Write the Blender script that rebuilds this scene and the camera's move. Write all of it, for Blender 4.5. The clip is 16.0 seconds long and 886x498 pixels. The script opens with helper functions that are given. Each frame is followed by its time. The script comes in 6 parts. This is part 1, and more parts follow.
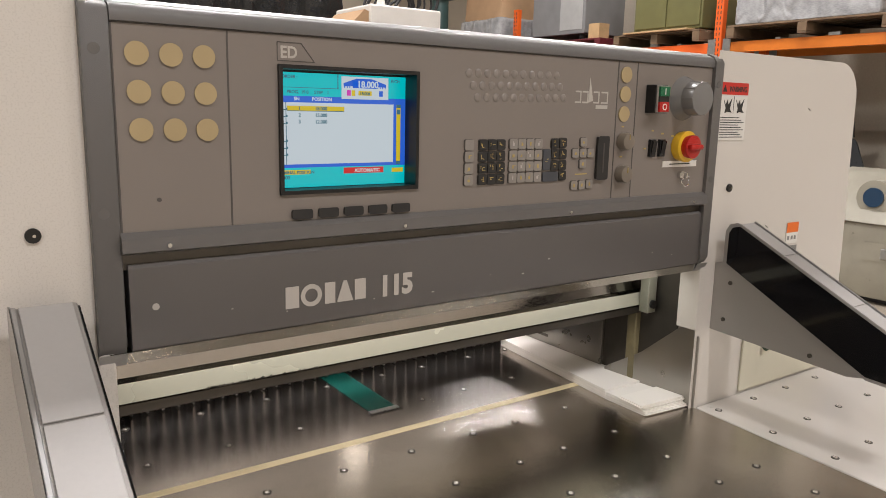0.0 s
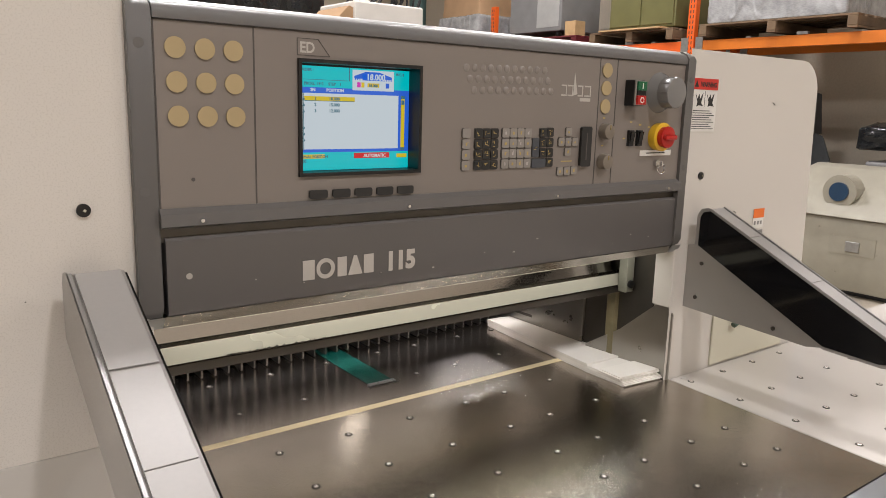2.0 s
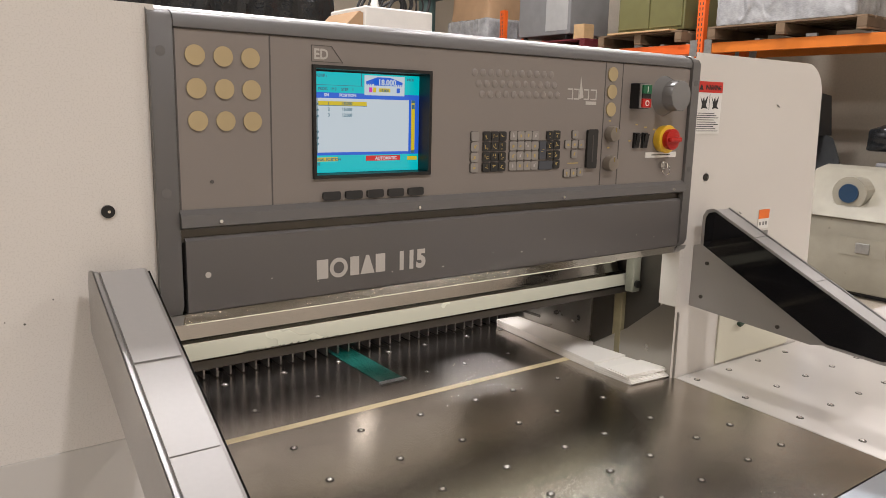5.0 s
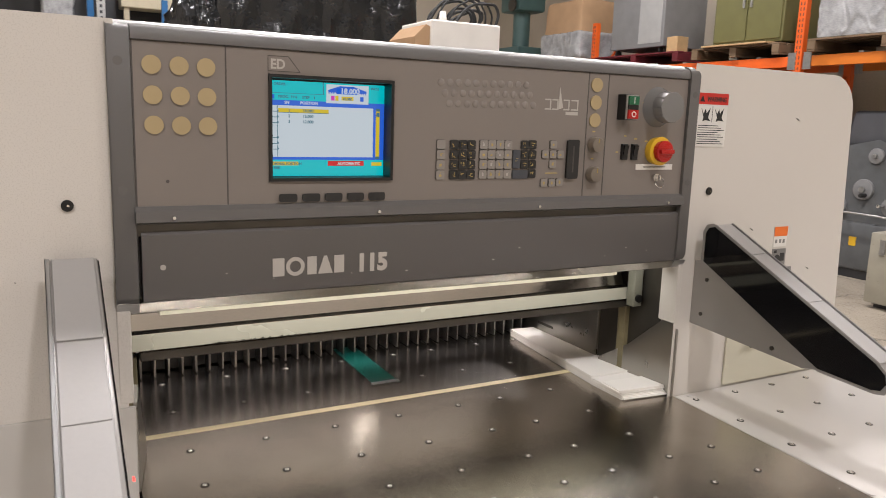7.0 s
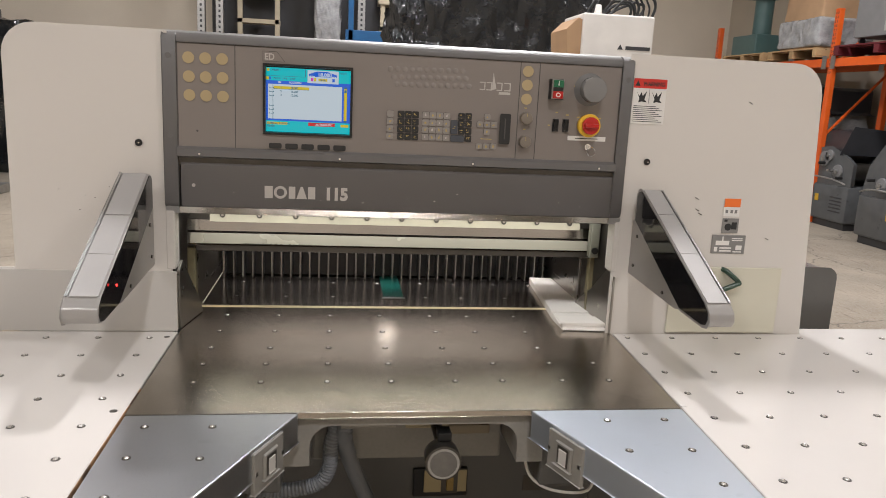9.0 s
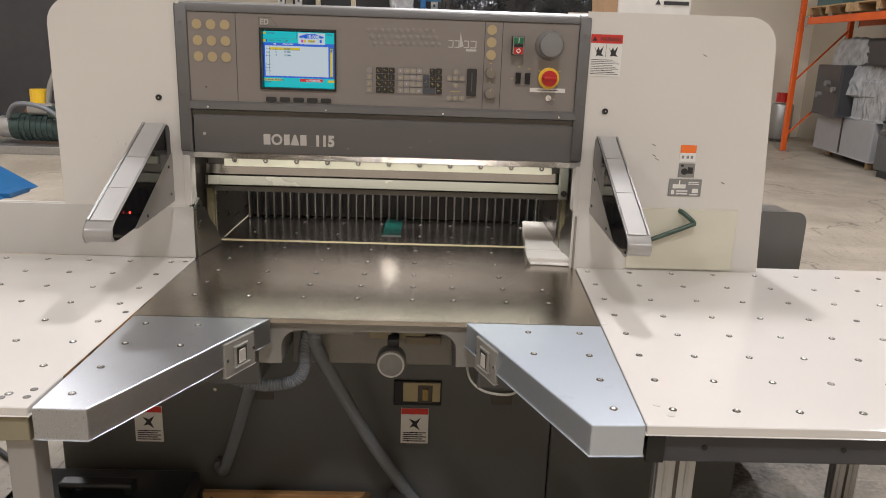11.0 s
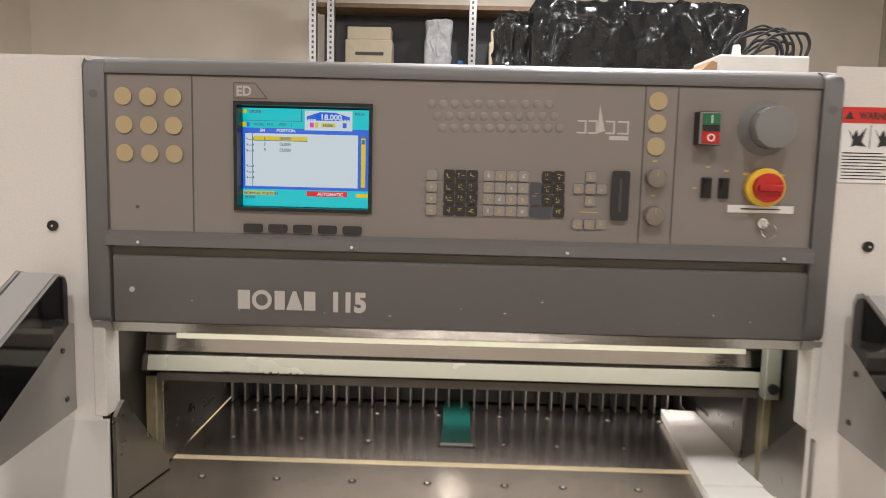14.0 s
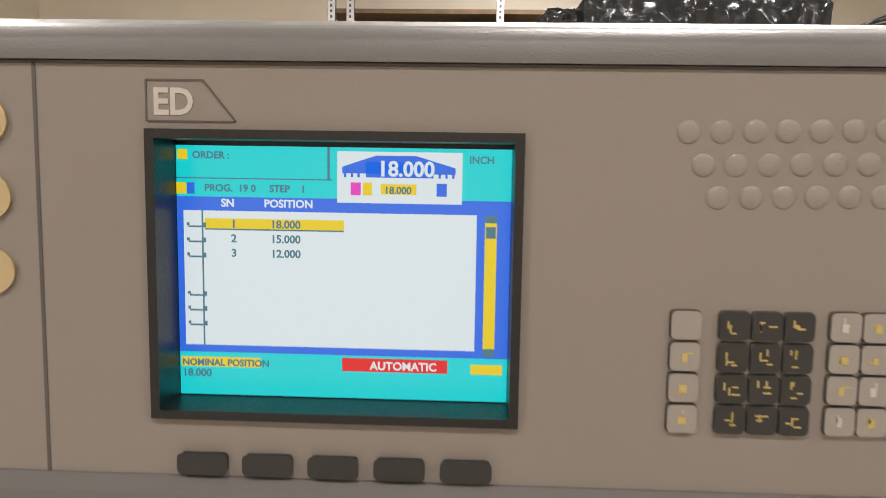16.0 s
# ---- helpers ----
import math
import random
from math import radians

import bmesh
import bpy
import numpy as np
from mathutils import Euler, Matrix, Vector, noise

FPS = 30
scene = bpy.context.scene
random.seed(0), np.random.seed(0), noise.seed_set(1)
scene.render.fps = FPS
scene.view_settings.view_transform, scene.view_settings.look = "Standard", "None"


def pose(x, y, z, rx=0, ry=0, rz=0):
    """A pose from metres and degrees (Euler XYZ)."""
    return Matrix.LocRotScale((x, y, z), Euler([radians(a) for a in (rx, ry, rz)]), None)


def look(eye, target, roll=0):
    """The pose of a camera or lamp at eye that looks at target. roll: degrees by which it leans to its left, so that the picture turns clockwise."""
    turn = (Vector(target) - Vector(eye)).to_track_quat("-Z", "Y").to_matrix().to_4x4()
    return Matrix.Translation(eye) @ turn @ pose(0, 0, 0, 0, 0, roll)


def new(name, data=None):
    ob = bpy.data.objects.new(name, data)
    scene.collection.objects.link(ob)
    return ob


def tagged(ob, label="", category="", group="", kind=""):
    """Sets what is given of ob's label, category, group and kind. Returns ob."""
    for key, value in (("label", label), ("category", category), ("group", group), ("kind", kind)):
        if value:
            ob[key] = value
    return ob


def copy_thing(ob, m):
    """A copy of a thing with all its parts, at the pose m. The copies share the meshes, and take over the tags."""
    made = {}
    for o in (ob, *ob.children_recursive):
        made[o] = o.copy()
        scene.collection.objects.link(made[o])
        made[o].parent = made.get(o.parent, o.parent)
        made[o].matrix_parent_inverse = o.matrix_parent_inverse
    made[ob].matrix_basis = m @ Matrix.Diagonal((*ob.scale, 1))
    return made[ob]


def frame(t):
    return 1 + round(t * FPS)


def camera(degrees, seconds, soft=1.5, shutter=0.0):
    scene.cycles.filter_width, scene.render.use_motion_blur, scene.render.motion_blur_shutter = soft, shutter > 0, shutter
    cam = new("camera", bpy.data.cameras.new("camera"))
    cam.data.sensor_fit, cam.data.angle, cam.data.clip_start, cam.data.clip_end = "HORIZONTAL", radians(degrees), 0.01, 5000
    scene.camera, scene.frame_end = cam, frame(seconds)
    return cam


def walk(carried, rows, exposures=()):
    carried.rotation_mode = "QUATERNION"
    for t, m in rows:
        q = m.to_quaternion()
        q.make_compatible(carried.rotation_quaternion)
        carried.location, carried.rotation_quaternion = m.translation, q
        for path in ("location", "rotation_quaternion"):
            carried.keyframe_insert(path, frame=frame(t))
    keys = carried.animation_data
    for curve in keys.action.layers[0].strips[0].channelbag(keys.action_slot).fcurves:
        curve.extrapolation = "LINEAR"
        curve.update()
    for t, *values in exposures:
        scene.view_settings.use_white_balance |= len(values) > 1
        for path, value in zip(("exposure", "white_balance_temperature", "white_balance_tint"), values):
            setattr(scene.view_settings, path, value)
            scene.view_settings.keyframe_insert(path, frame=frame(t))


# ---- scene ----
cam = camera(61.6, 16.0, soft=0.7, shutter=0.3)
PATH = [
    (0, (-0.822, -1.047, 1.601), (0.302, 0.565, 1.228), 1.3),
    (0.5, (-0.835, -1.054, 1.6), (0.3, 0.55, 1.229), 1.4),
    (1, (-0.897, -1.1, 1.591), (0.258, 0.489, 1.216), 1.5),
    (1.5, (-0.936, -1.127, 1.587), (0.234, 0.45, 1.211), 1.5),
    (2, (-0.932, -1.127, 1.591), (0.244, 0.445, 1.21), 1.6),
    (2.5, (-0.925, -1.126, 1.592), (0.249, 0.449, 1.214), 1.5),
    (3, (-0.926, -1.127, 1.594), (0.243, 0.452, 1.218), 1.5),
    (3.5, (-0.936, -1.142, 1.591), (0.229, 0.441, 1.216), 1.4),
    (6, (-0.957, -1.167, 1.594), (0.175, 0.44, 1.227), 1.3),
    (6.5, (-0.892, -1.201, 1.595), (0.162, 0.461, 1.242), 1.5),
    (7, (-0.744, -1.336, 1.591), (0.184, 0.401, 1.244), 1.9),
    (7.5, (-0.642, -1.529, 1.574), (0.138, 0.28, 1.23), 2.4),
    (8, (-0.556, -1.754, 1.569), (0.059, 0.115, 1.21), 2.8),
    (8.5, (-0.37, -1.95, 1.583), (0.062, -0.036, 1.199), 2.9),
    (11, (0.143, -2.445, 1.599), (0.194, -0.512, 1.089), 1.9),
    (11.5, (0.127, -2.463, 1.529), (0.17, -0.579, 0.86), 1.7),
    (12, (0.088, -2.485, 1.512), (0.148, -0.607, 0.826), 1.6),
    (12.5, (0.04, -2.342, 1.551), (0.111, -0.414, 1.022), 1.5),
    (13, (0.064, -2.005, 1.577), (0.107, -0.049, 1.164), 1.7),
    (13.5, (0.058, -1.652, 1.57), (0.061, 0.322, 1.245), 1.6),
    (14, (-0.002, -1.308, 1.561), (-0.035, 0.678, 1.329), 1.4),
    (14.5, (-0.05, -1.046, 1.578), (-0.079, 0.942, 1.358), 1.4),
    (15, (-0.05, -0.79, 1.608), (-0.143, 1.197, 1.404), 1.2),
    (15.5, (-0.126, -0.604, 1.615), (-0.221, 1.385, 1.423), 1.1),
    (16, (-0.182, -0.478, 1.634), (-0.264, 1.509, 1.425), 0.9),
]
walk(cam, [(t, look(eye, target, roll)) for t, eye, target, roll in PATH],
     exposures=((0, -0.05, 6100, 13), (7.0, -0.05, 6050, 14), (8.5, -0.15, 5950, 13), (11.0, -0.16, 5950, 12), (12.5, -0.12, 5950, 13), (13.5, -0.08, 6050, 13), (14.5, 0.25, 6000, 13), (15.0, 0.33, 5800, 13), (15.5, 0.4, 5950, 12), (16.0, 0.4, 6350, 12)))

# ---- world and lights ----
world = bpy.data.worlds.new("world")
world.use_nodes = True
scene.world = world
world.node_tree.nodes["Background"].inputs[0].default_value = (0.9, 0.85, 0.78, 1)
world.node_tree.nodes["Background"].inputs[1].default_value = 0.003
scene.view_settings.exposure = 0.0
WARM = (1.0, 0.935, 0.865)
LAMP_W = 148.0
# the last spot is an added lamp that brightens the north wall
LAMP_SPOTS = [(-4.4, -4.0), (0.2, -4.0), (4.8, -4.0), (-4.4, 2.4), (0.9, 2.3), (4.8, 2.4), (-5.2, 5.7), (5.0, 6.0), (0.8, 11.2)]


def area_lamp(name, x, y, z, sx, sy, watts, colour, rx=0, ry=0, rz=0):
    d = bpy.data.lights.new(name, "AREA")
    d.shape, d.size, d.size_y, d.energy, d.color = "RECTANGLE", sx, sy, watts, colour
    ob = new(name, d)
    ob.matrix_world = pose(x, y, z, rx, ry, rz)
    return ob


for lx, ly in LAMP_SPOTS:
    area_lamp("high_bay_light", lx, ly, 5.93, 0.35, 0.8, LAMP_W * (1.12 if ly < 0 else 1.7 if 0 < lx < 1 and ly < 5 else 2.15 if ly > 5 and lx < 0 else 1.3 if ly > 5 else 1.0), WARM)
area_lamp("apron_light", 0.0, 0.075, 1.247, 1.22, 0.03, 1.3, (1.0, 0.96, 0.84), 20)
# unseen fill light, added to brighten the gauge and the rear sheet
area_lamp("rear_fill_light", 0.0, 0.40, 1.236, 1.0, 0.03, 5.5, (1.0, 0.87, 0.77), 80)
area_lamp("throat_light", 0.0, 0.505, 1.08, 0.05, 0.02, 0.028, (1.0, 0.88, 0.74), -50)


# ---- materials ----
def mat(name, colour, rough=0.5, metal=0.0, var=0.10, scale=6.0, fine=600.0, bump=0.02, stretch=(1, 1, 1), rvar=0.08, spots=0.0, spot_colour=(0.03, 0.028, 0.025), spot_scale=30.0, spot_cut=0.70, coat=0.0, rand=0.0):
    m = bpy.data.materials.new(name)
    m.use_nodes = True
    nt = m.node_tree
    n, l = nt.nodes, nt.links
    b = n["Principled BSDF"]
    tc, mp = n.new("ShaderNodeTexCoord"), n.new("ShaderNodeMapping")
    mp.inputs["Scale"].default_value = stretch
    l.new(tc.outputs["Object"], mp.inputs["Vector"])
    big, small = n.new("ShaderNodeTexNoise"), n.new("ShaderNodeTexNoise")
    big.inputs["Scale"].default_value, big.inputs["Detail"].default_value = scale, 5
    small.inputs["Scale"].default_value, small.inputs["Detail"].default_value = fine, 3
    l.new(tc.outputs["Object"], big.inputs["Vector"])
    l.new(mp.outputs["Vector"], small.inputs["Vector"])
    add = n.new("ShaderNodeMath")
    add.operation = "ADD"
    half = n.new("ShaderNodeMath")
    half.operation, half.inputs[1].default_value = "MULTIPLY", 0.5
    l.new(small.outputs[0], half.inputs[0])
    l.new(big.outputs[0], add.inputs[0])
    l.new(half.outputs[0], add.inputs[1])
    ramp = n.new("ShaderNodeMapRange")
    ramp.inputs[1].default_value, ramp.inputs[2].default_value = 0.45, 1.05
    ramp.inputs[3].default_value, ramp.inputs[4].default_value = 1 - var, 1 + var
    l.new(add.outputs[0], ramp.inputs[0])
    hsv = n.new("ShaderNodeHueSaturation")
    hsv.inputs["Color"].default_value = (*colour, 1)
    l.new(ramp.outputs[0], hsv.inputs["Value"])
    out = hsv.outputs[0]
    if rand:
        info, rr, h2 = n.new("ShaderNodeObjectInfo"), n.new("ShaderNodeMapRange"), n.new("ShaderNodeHueSaturation")
        rr.inputs[3].default_value, rr.inputs[4].default_value = 1 - rand, 1 + rand
        l.new(info.outputs["Random"], rr.inputs[0])
        l.new(rr.outputs[0], h2.inputs["Value"])
        l.new(out, h2.inputs["Color"])
        out = h2.outputs[0]
    if spots:
        sp, cut, mix = n.new("ShaderNodeTexNoise"), n.new("ShaderNodeMapRange"), n.new("ShaderNodeMix")
        sp.inputs["Scale"].default_value, sp.inputs["Detail"].default_value = spot_scale, 6
        cut.inputs[1].default_value, cut.inputs[2].default_value = spot_cut, spot_cut + 0.05
        cut.inputs[4].default_value = spots
        l.new(tc.outputs["Object"], sp.inputs["Vector"])
        l.new(sp.outputs[0], cut.inputs[0])
        mix.data_type = "RGBA"
        l.new(cut.outputs[0], mix.inputs[0])
        l.new(out, mix.inputs[6])
        mix.inputs[7].default_value = (*spot_colour, 1)
        out = mix.outputs[2]
    l.new(out, b.inputs["Base Color"])
    rr = n.new("ShaderNodeMapRange")
    rr.inputs[1].default_value, rr.inputs[2].default_value = 0.3, 0.7
    rr.inputs[3].default_value, rr.inputs[4].default_value = max(0.02, rough - rvar), min(1, rough + rvar)
    l.new(small.outputs[0], rr.inputs[0])
    l.new(rr.outputs[0], b.inputs["Roughness"])
    b.inputs["Metallic"].default_value = metal
    b.inputs["Coat Weight"].default_value = coat
    b.inputs["Coat Roughness"].default_value = 0.12
    if bump:
        bp = n.new("ShaderNodeBump")
        bp.inputs["Strength"].default_value, bp.inputs["Distance"].default_value = 0.5, bump * 0.01
        l.new(small.outputs[0], bp.inputs["Height"])
        l.new(bp.outputs[0], b.inputs["Normal"])
    return m


def glow(name, colour, strength):
    m = bpy.data.materials.new(name)
    m.use_nodes = True
    b = m.node_tree.nodes["Principled BSDF"]
    b.inputs["Base Color"].default_value = (0.02, 0.02, 0.02, 1)
    b.inputs["Roughness"].default_value = 0.25
    b.inputs["Emission Color"].default_value = (*colour, 1)
    b.inputs["Emission Strength"].default_value = strength
    return m


cream = mat("cream_paint", (0.60, 0.567, 0.518), 0.30, var=0.02, scale=2.5, fine=400, bump=0.0008, spots=0.3, spot_colour=(0.3, 0.27, 0.22), spot_scale=26, spot_cut=0.77)
cream_in = mat("yellowed_enamel", (0.58, 0.545, 0.42), 0.35, var=0.12, scale=9, bump=0.03, spots=0.7, spot_colour=(0.12, 0.09, 0.05), spot_scale=22, spot_cut=0.68)
frame_grey = mat("console_grey_paint", (0.118, 0.112, 0.106), 0.42, var=0.06, scale=4, fine=900, bump=0.05)
apron_grey = mat("apron_grey_paint", (0.108, 0.100, 0.094), 0.40, var=0.06, scale=3, fine=700, bump=0.03, spots=0.9, spot_colour=(0.5, 0.48, 0.45), spot_scale=36, spot_cut=0.80)
taupe = mat("taupe_panel_foil", (0.205, 0.178, 0.156), 0.48, var=0.05, scale=3, fine=1200, bump=0.03)
taupe_dot = mat("taupe_embossed_foil", (0.228, 0.201, 0.179), 0.34, var=0.04)
tan = mat("tan_button_foil", (0.40, 0.31, 0.165), 0.42, var=0.06, fine=900, bump=0.02)
line_dark = mat("dark_seam", (0.075, 0.067, 0.06), 0.6)
steel = mat("brushed_table_steel", (0.48, 0.443, 0.395), 0.15, 1.0, var=0.20, scale=6, fine=150, bump=0.018, stretch=(1.0, 26, 1), rvar=0.09, spots=0.14, spot_colour=(0.26, 0.24, 0.21), spot_scale=5, spot_cut=0.62)
steel_rear = mat("ground_rear_steel", (0.54, 0.505, 0.465), 0.20, 1.0, var=0.22, fine=120, bump=0.004, stretch=(30, 1.2, 1))
alu = mat("brushed_aluminium", (0.50, 0.52, 0.55), 0.33, 1.0, var=0.08, scale=5, fine=140, bump=0.012, stretch=(1.5, 25, 1.5), spots=0.3, spot_colour=(0.3, 0.31, 0.33), spot_scale=14, spot_cut=0.66)
# the right wing's cool reflection is put into this bluish, paler colour
alu_blue = mat("cool_glare_aluminium", (0.62, 0.68, 0.76), 0.36, 0.9, var=0.05, scale=4, fine=140, bump=0.01, stretch=(1.5, 25, 1.5), spots=0.2, spot_colour=(0.45, 0.5, 0.56), spot_scale=16, spot_cut=0.68)
alu_side = mat("satin_aluminium", (0.46, 0.46, 0.46), 0.42, 0.9, var=0.08, fine=200, bump=0.01)
cover_alu = mat("satin_cover_aluminium", (0.40, 0.388, 0.374), 0.46, 0.15, var=0.06, scale=5, fine=160, bump=0.008, spots=0.3, spot_colour=(0.4, 0.39, 0.38), spot_scale=24, spot_cut=0.70)
steel_bright = mat("polished_steel", (0.62, 0.60, 0.55), 0.18, 1.0, var=0.10, fine=200, bump=0.01, stretch=(1, 8, 8))
steel_dark = mat("dark_oiled_steel", (0.10, 0.092, 0.08), 0.38, 0.8, var=0.2, scale=9, bump=0.03)
mirror_steel = mat("mirror_steel", (0.40, 0.38, 0.36), 0.11, 1.0, var=0.12, scale=4, fine=90, bump=0.01, stretch=(1, 10, 10))
finger_steel = mat("satin_finger_steel", (0.27, 0.258, 0.24), 0.34, 0.9, var=0.12, scale=12, fine=160, bump=0.01, stretch=(1, 1, 10))
guide_paint = mat("green_grey_guide_paint", (0.20, 0.20, 0.16), 0.4, var=0.2, scale=25, spots=0.5, spot_colour=(0.10, 0.08, 0.04), spot_scale=30, spot_cut=0.66)
plate_steel = mat("dull_plate_steel", (0.36, 0.345, 0.315), 0.30, 1.0, var=0.06, scale=4, fine=20, bump=0.0, rvar=0.03)
brass = mat("aged_brass", (0.35, 0.25, 0.10), 0.35, 1.0)
laminate = mat("white_laminate", (0.64, 0.61, 0.57), 0.09, var=0.03, scale=3, fine=500, bump=0.004, rvar=0.03, spots=0.4, spot_colour=(0.45, 0.41, 0.35), spot_scale=19, spot_cut=0.76)
fence_paint = mat("pale_grey_paint", (0.50, 0.48, 0.445), 0.32, var=0.03, scale=3, fine=900, bump=0.004, rvar=0.03, spots=0.5, spot_colour=(0.2, 0.17, 0.13), spot_scale=18, spot_cut=0.76)
guard_grey = mat("silver_grey_paint", (0.335, 0.32, 0.30), 0.36, 0.25, var=0.05, scale=5, fine=800, bump=0.02, spots=0.6, spot_colour=(0.12, 0.11, 0.1), spot_scale=45, spot_cut=0.74)
gloss_black = mat("gloss_black_acrylic", (0.006, 0.006, 0.007), 0.07, rvar=0.03, bump=0.0)
plastic_black = mat("black_plastic", (0.006, 0.006, 0.006), 0.40, bump=0.03)
key_dark = mat("dark_key", (0.020, 0.0195, 0.019), 0.42)
key_grey = mat("grey_key", (0.255, 0.232, 0.208), 0.42)
key_slate = mat("slate_key", (0.055, 0.06, 0.07), 0.45)
key_edge = mat("key_outline", (0.07, 0.062, 0.055), 0.5)
yellow_ink = mat("yellow_ink", (0.44, 0.33, 0.10), 0.5)
white_ink = mat("off_white_ink", (0.44, 0.41, 0.37), 0.5)
knob_grey = mat("grey_knob_plastic", (0.19, 0.186, 0.178), 0.24, var=0.03, fine=60, rvar=0.03, bump=0.0)
tan_knob = mat("taupe_knob_plastic", (0.19, 0.16, 0.125), 0.4)
red = mat("red_plastic", (0.42, 0.012, 0.008), 0.28, bump=0.0)
green = mat("green_plastic", (0.012, 0.12, 0.05), 0.3, bump=0.0)
yellow = mat("yellow_plastic", (0.72, 0.44, 0.02), 0.35, bump=0.0)
label_white = mat("white_label", (0.70, 0.68, 0.64), 0.4, bump=0.0)
label_red = mat("red_label", (0.55, 0.03, 0.02), 0.4, bump=0.0)
label_orange = mat("orange_label", (0.75, 0.16, 0.02), 0.4, bump=0.0)
label_black = mat("black_print", (0.02, 0.02, 0.02), 0.5, bump=0.0)
label_grey = mat("grey_rating_plate", (0.23, 0.225, 0.215), 0.4, 0.3)
teal = mat("teal_tape", (0.004, 0.075, 0.06), 0.3, bump=0.0)
paper = mat("white_card_stock", (0.84, 0.81, 0.76), 0.75, var=0.03, fine=600, bump=0.02, rand=0.04)
stick = mat("ivory_cutting_stick", (0.62, 0.52, 0.32), 0.5, var=0.15, fine=250, bump=0.04)
base_grey = mat("base_grey_paint", (0.106, 0.105, 0.100), 0.30, var=0.12, scale=3, fine=500, bump=0.015, spots=0.4, spot_colour=(0.07, 0.065, 0.06), spot_scale=6, spot_cut=0.66)
cast_grey = mat("cast_grey_paint", (0.225, 0.215, 0.193), 0.4, var=0.12, scale=8, fine=120, bump=0.06)
hose_grey = mat("grey_conduit", (0.16, 0.17, 0.185), 0.42, bump=0.03)
rubber = mat("black_rubber", (0.012, 0.012, 0.012), 0.6, bump=0.05)
wood = mat("raw_pallet_wood", (0.33, 0.18, 0.07), 0.7, var=0.30, scale=7, fine=60, bump=0.1, stretch=(1, 14, 14), rand=0.15, spots=0.8, spot_colour=(0.035, 0.022, 0.014), spot_scale=6, spot_cut=0.56)
wood_dark = mat("weathered_pallet_wood", (0.16, 0.105, 0.06), 0.75, var=0.3, scale=6, fine=60, bump=0.1, stretch=(14, 1, 14), rand=0.2)
wood_pale = mat("pale_pallet_wood", (0.42, 0.28, 0.14), 0.7, var=0.2, scale=6, fine=60, bump=0.1, stretch=(14, 1, 14), rand=0.2)
wood_red = mat("maroon_pallet_paint", (0.12, 0.012, 0.018), 0.6, var=0.2, scale=6, bump=0.05)
orange = mat("orange_rack_paint", (0.72, 0.115, 0.012), 0.4, var=0.10, scale=5, bump=0.02, spots=0.5, spot_colour=(0.2, 0.08, 0.03), spot_scale=14, spot_cut=0.72)
cardboard = mat("cardboard", (0.42, 0.27, 0.15), 0.8, var=0.12, scale=4, bump=0.03)
def crease(m, scale, depth):
    """Sharp folds in a shiny film."""
    n, l = m.node_tree.nodes, m.node_tree.links
    tc, mp, a = n.new("ShaderNodeTexCoord"), n.new("ShaderNodeMapping"), n.new("ShaderNodeTexNoise")
    mp.inputs["Scale"].default_value = (1.0, 1.0, 0.55)
    mp.inputs["Rotation"].default_value = (0.4, 0.3, 0.5)
    a.noise_type = "RIDGED_MULTIFRACTAL"
    a.inputs["Scale"].default_value, a.inputs["Detail"].default_value, a.inputs["Distortion"].default_value = scale, 4, 0.6
    bp = n.new("ShaderNodeBump")
    bp.inputs["Strength"].default_value, bp.inputs["Distance"].default_value = 1.0, depth
    l.new(tc.outputs["Object"], mp.inputs["Vector"])
    l.new(mp.outputs[0], a.inputs["Vector"])
    l.new(a.outputs[0], bp.inputs["Height"])
    l.new(bp.outputs[0], n["Principled BSDF"].inputs["Normal"])
    return m


film_wrap = crease(mat("clear_stretch_film", (0.36, 0.365, 0.37), 0.12, var=0.35, scale=7, fine=30, bump=0, stretch=(1, 1, 5)), 7.0, 0.05)
black_wrap = crease(mat("black_stretch_film", (0.012, 0.013, 0.014), 0.16, var=0.3, scale=9, fine=24, bump=0, stretch=(1, 1, 2)), 3.0, 0.07)
olive = mat("olive_paint", (0.13, 0.125, 0.045), 0.4)
machine_grey = mat("mid_grey_machine_paint", (0.20, 0.20, 0.20), 0.4, var=0.1)
press_grey = mat("press_grey_paint", (0.10, 0.105, 0.108), 0.4, var=0.15, scale=8, spots=0.4, spot_colour=(0.03, 0.03, 0.03), spot_scale=14, spot_cut=0.66)
machine_dark = mat("dark_machine_paint", (0.035, 0.036, 0.04), 0.4, var=0.15)
machine_cream = mat("cream_machine_paint", (0.32, 0.30, 0.24), 0.45, var=0.12, scale=6, spots=0.5, spot_colour=(0.15, 0.13, 0.1), spot_scale=16, spot_cut=0.7)
machine_teal = mat("teal_machine_paint", (0.07, 0.13, 0.125), 0.45, var=0.12)
blue = mat("blue_paint", (0.012, 0.10, 0.26), 0.45, var=0.12, bump=0.02)
pump_green = mat("green_pump_paint", (0.032, 0.055, 0.05), 0.45, var=0.2, scale=20)
wall_paint = mat("warm_white_wall_paint", (0.80, 0.73, 0.62), 0.7, var=0.06, scale=0.8, fine=40, bump=0.05)
ceiling_paint = mat("pale_roof_deck", (0.42, 0.41, 0.38), 0.7, var=0.06, scale=0.6)
beige_metal = mat("beige_shelf_paint", (0.48, 0.42, 0.30), 0.45, var=0.1)
galv = mat("galvanised_steel", (0.42, 0.42, 0.41), 0.4, 0.9, var=0.15, scale=30)
chrome = mat("chrome", (0.75, 0.75, 0.75), 0.12, 1.0, bump=0.0)
ball_steel = mat("bright_ball_steel", (0.85, 0.83, 0.80), 0.27, 1.0, bump=0.0)
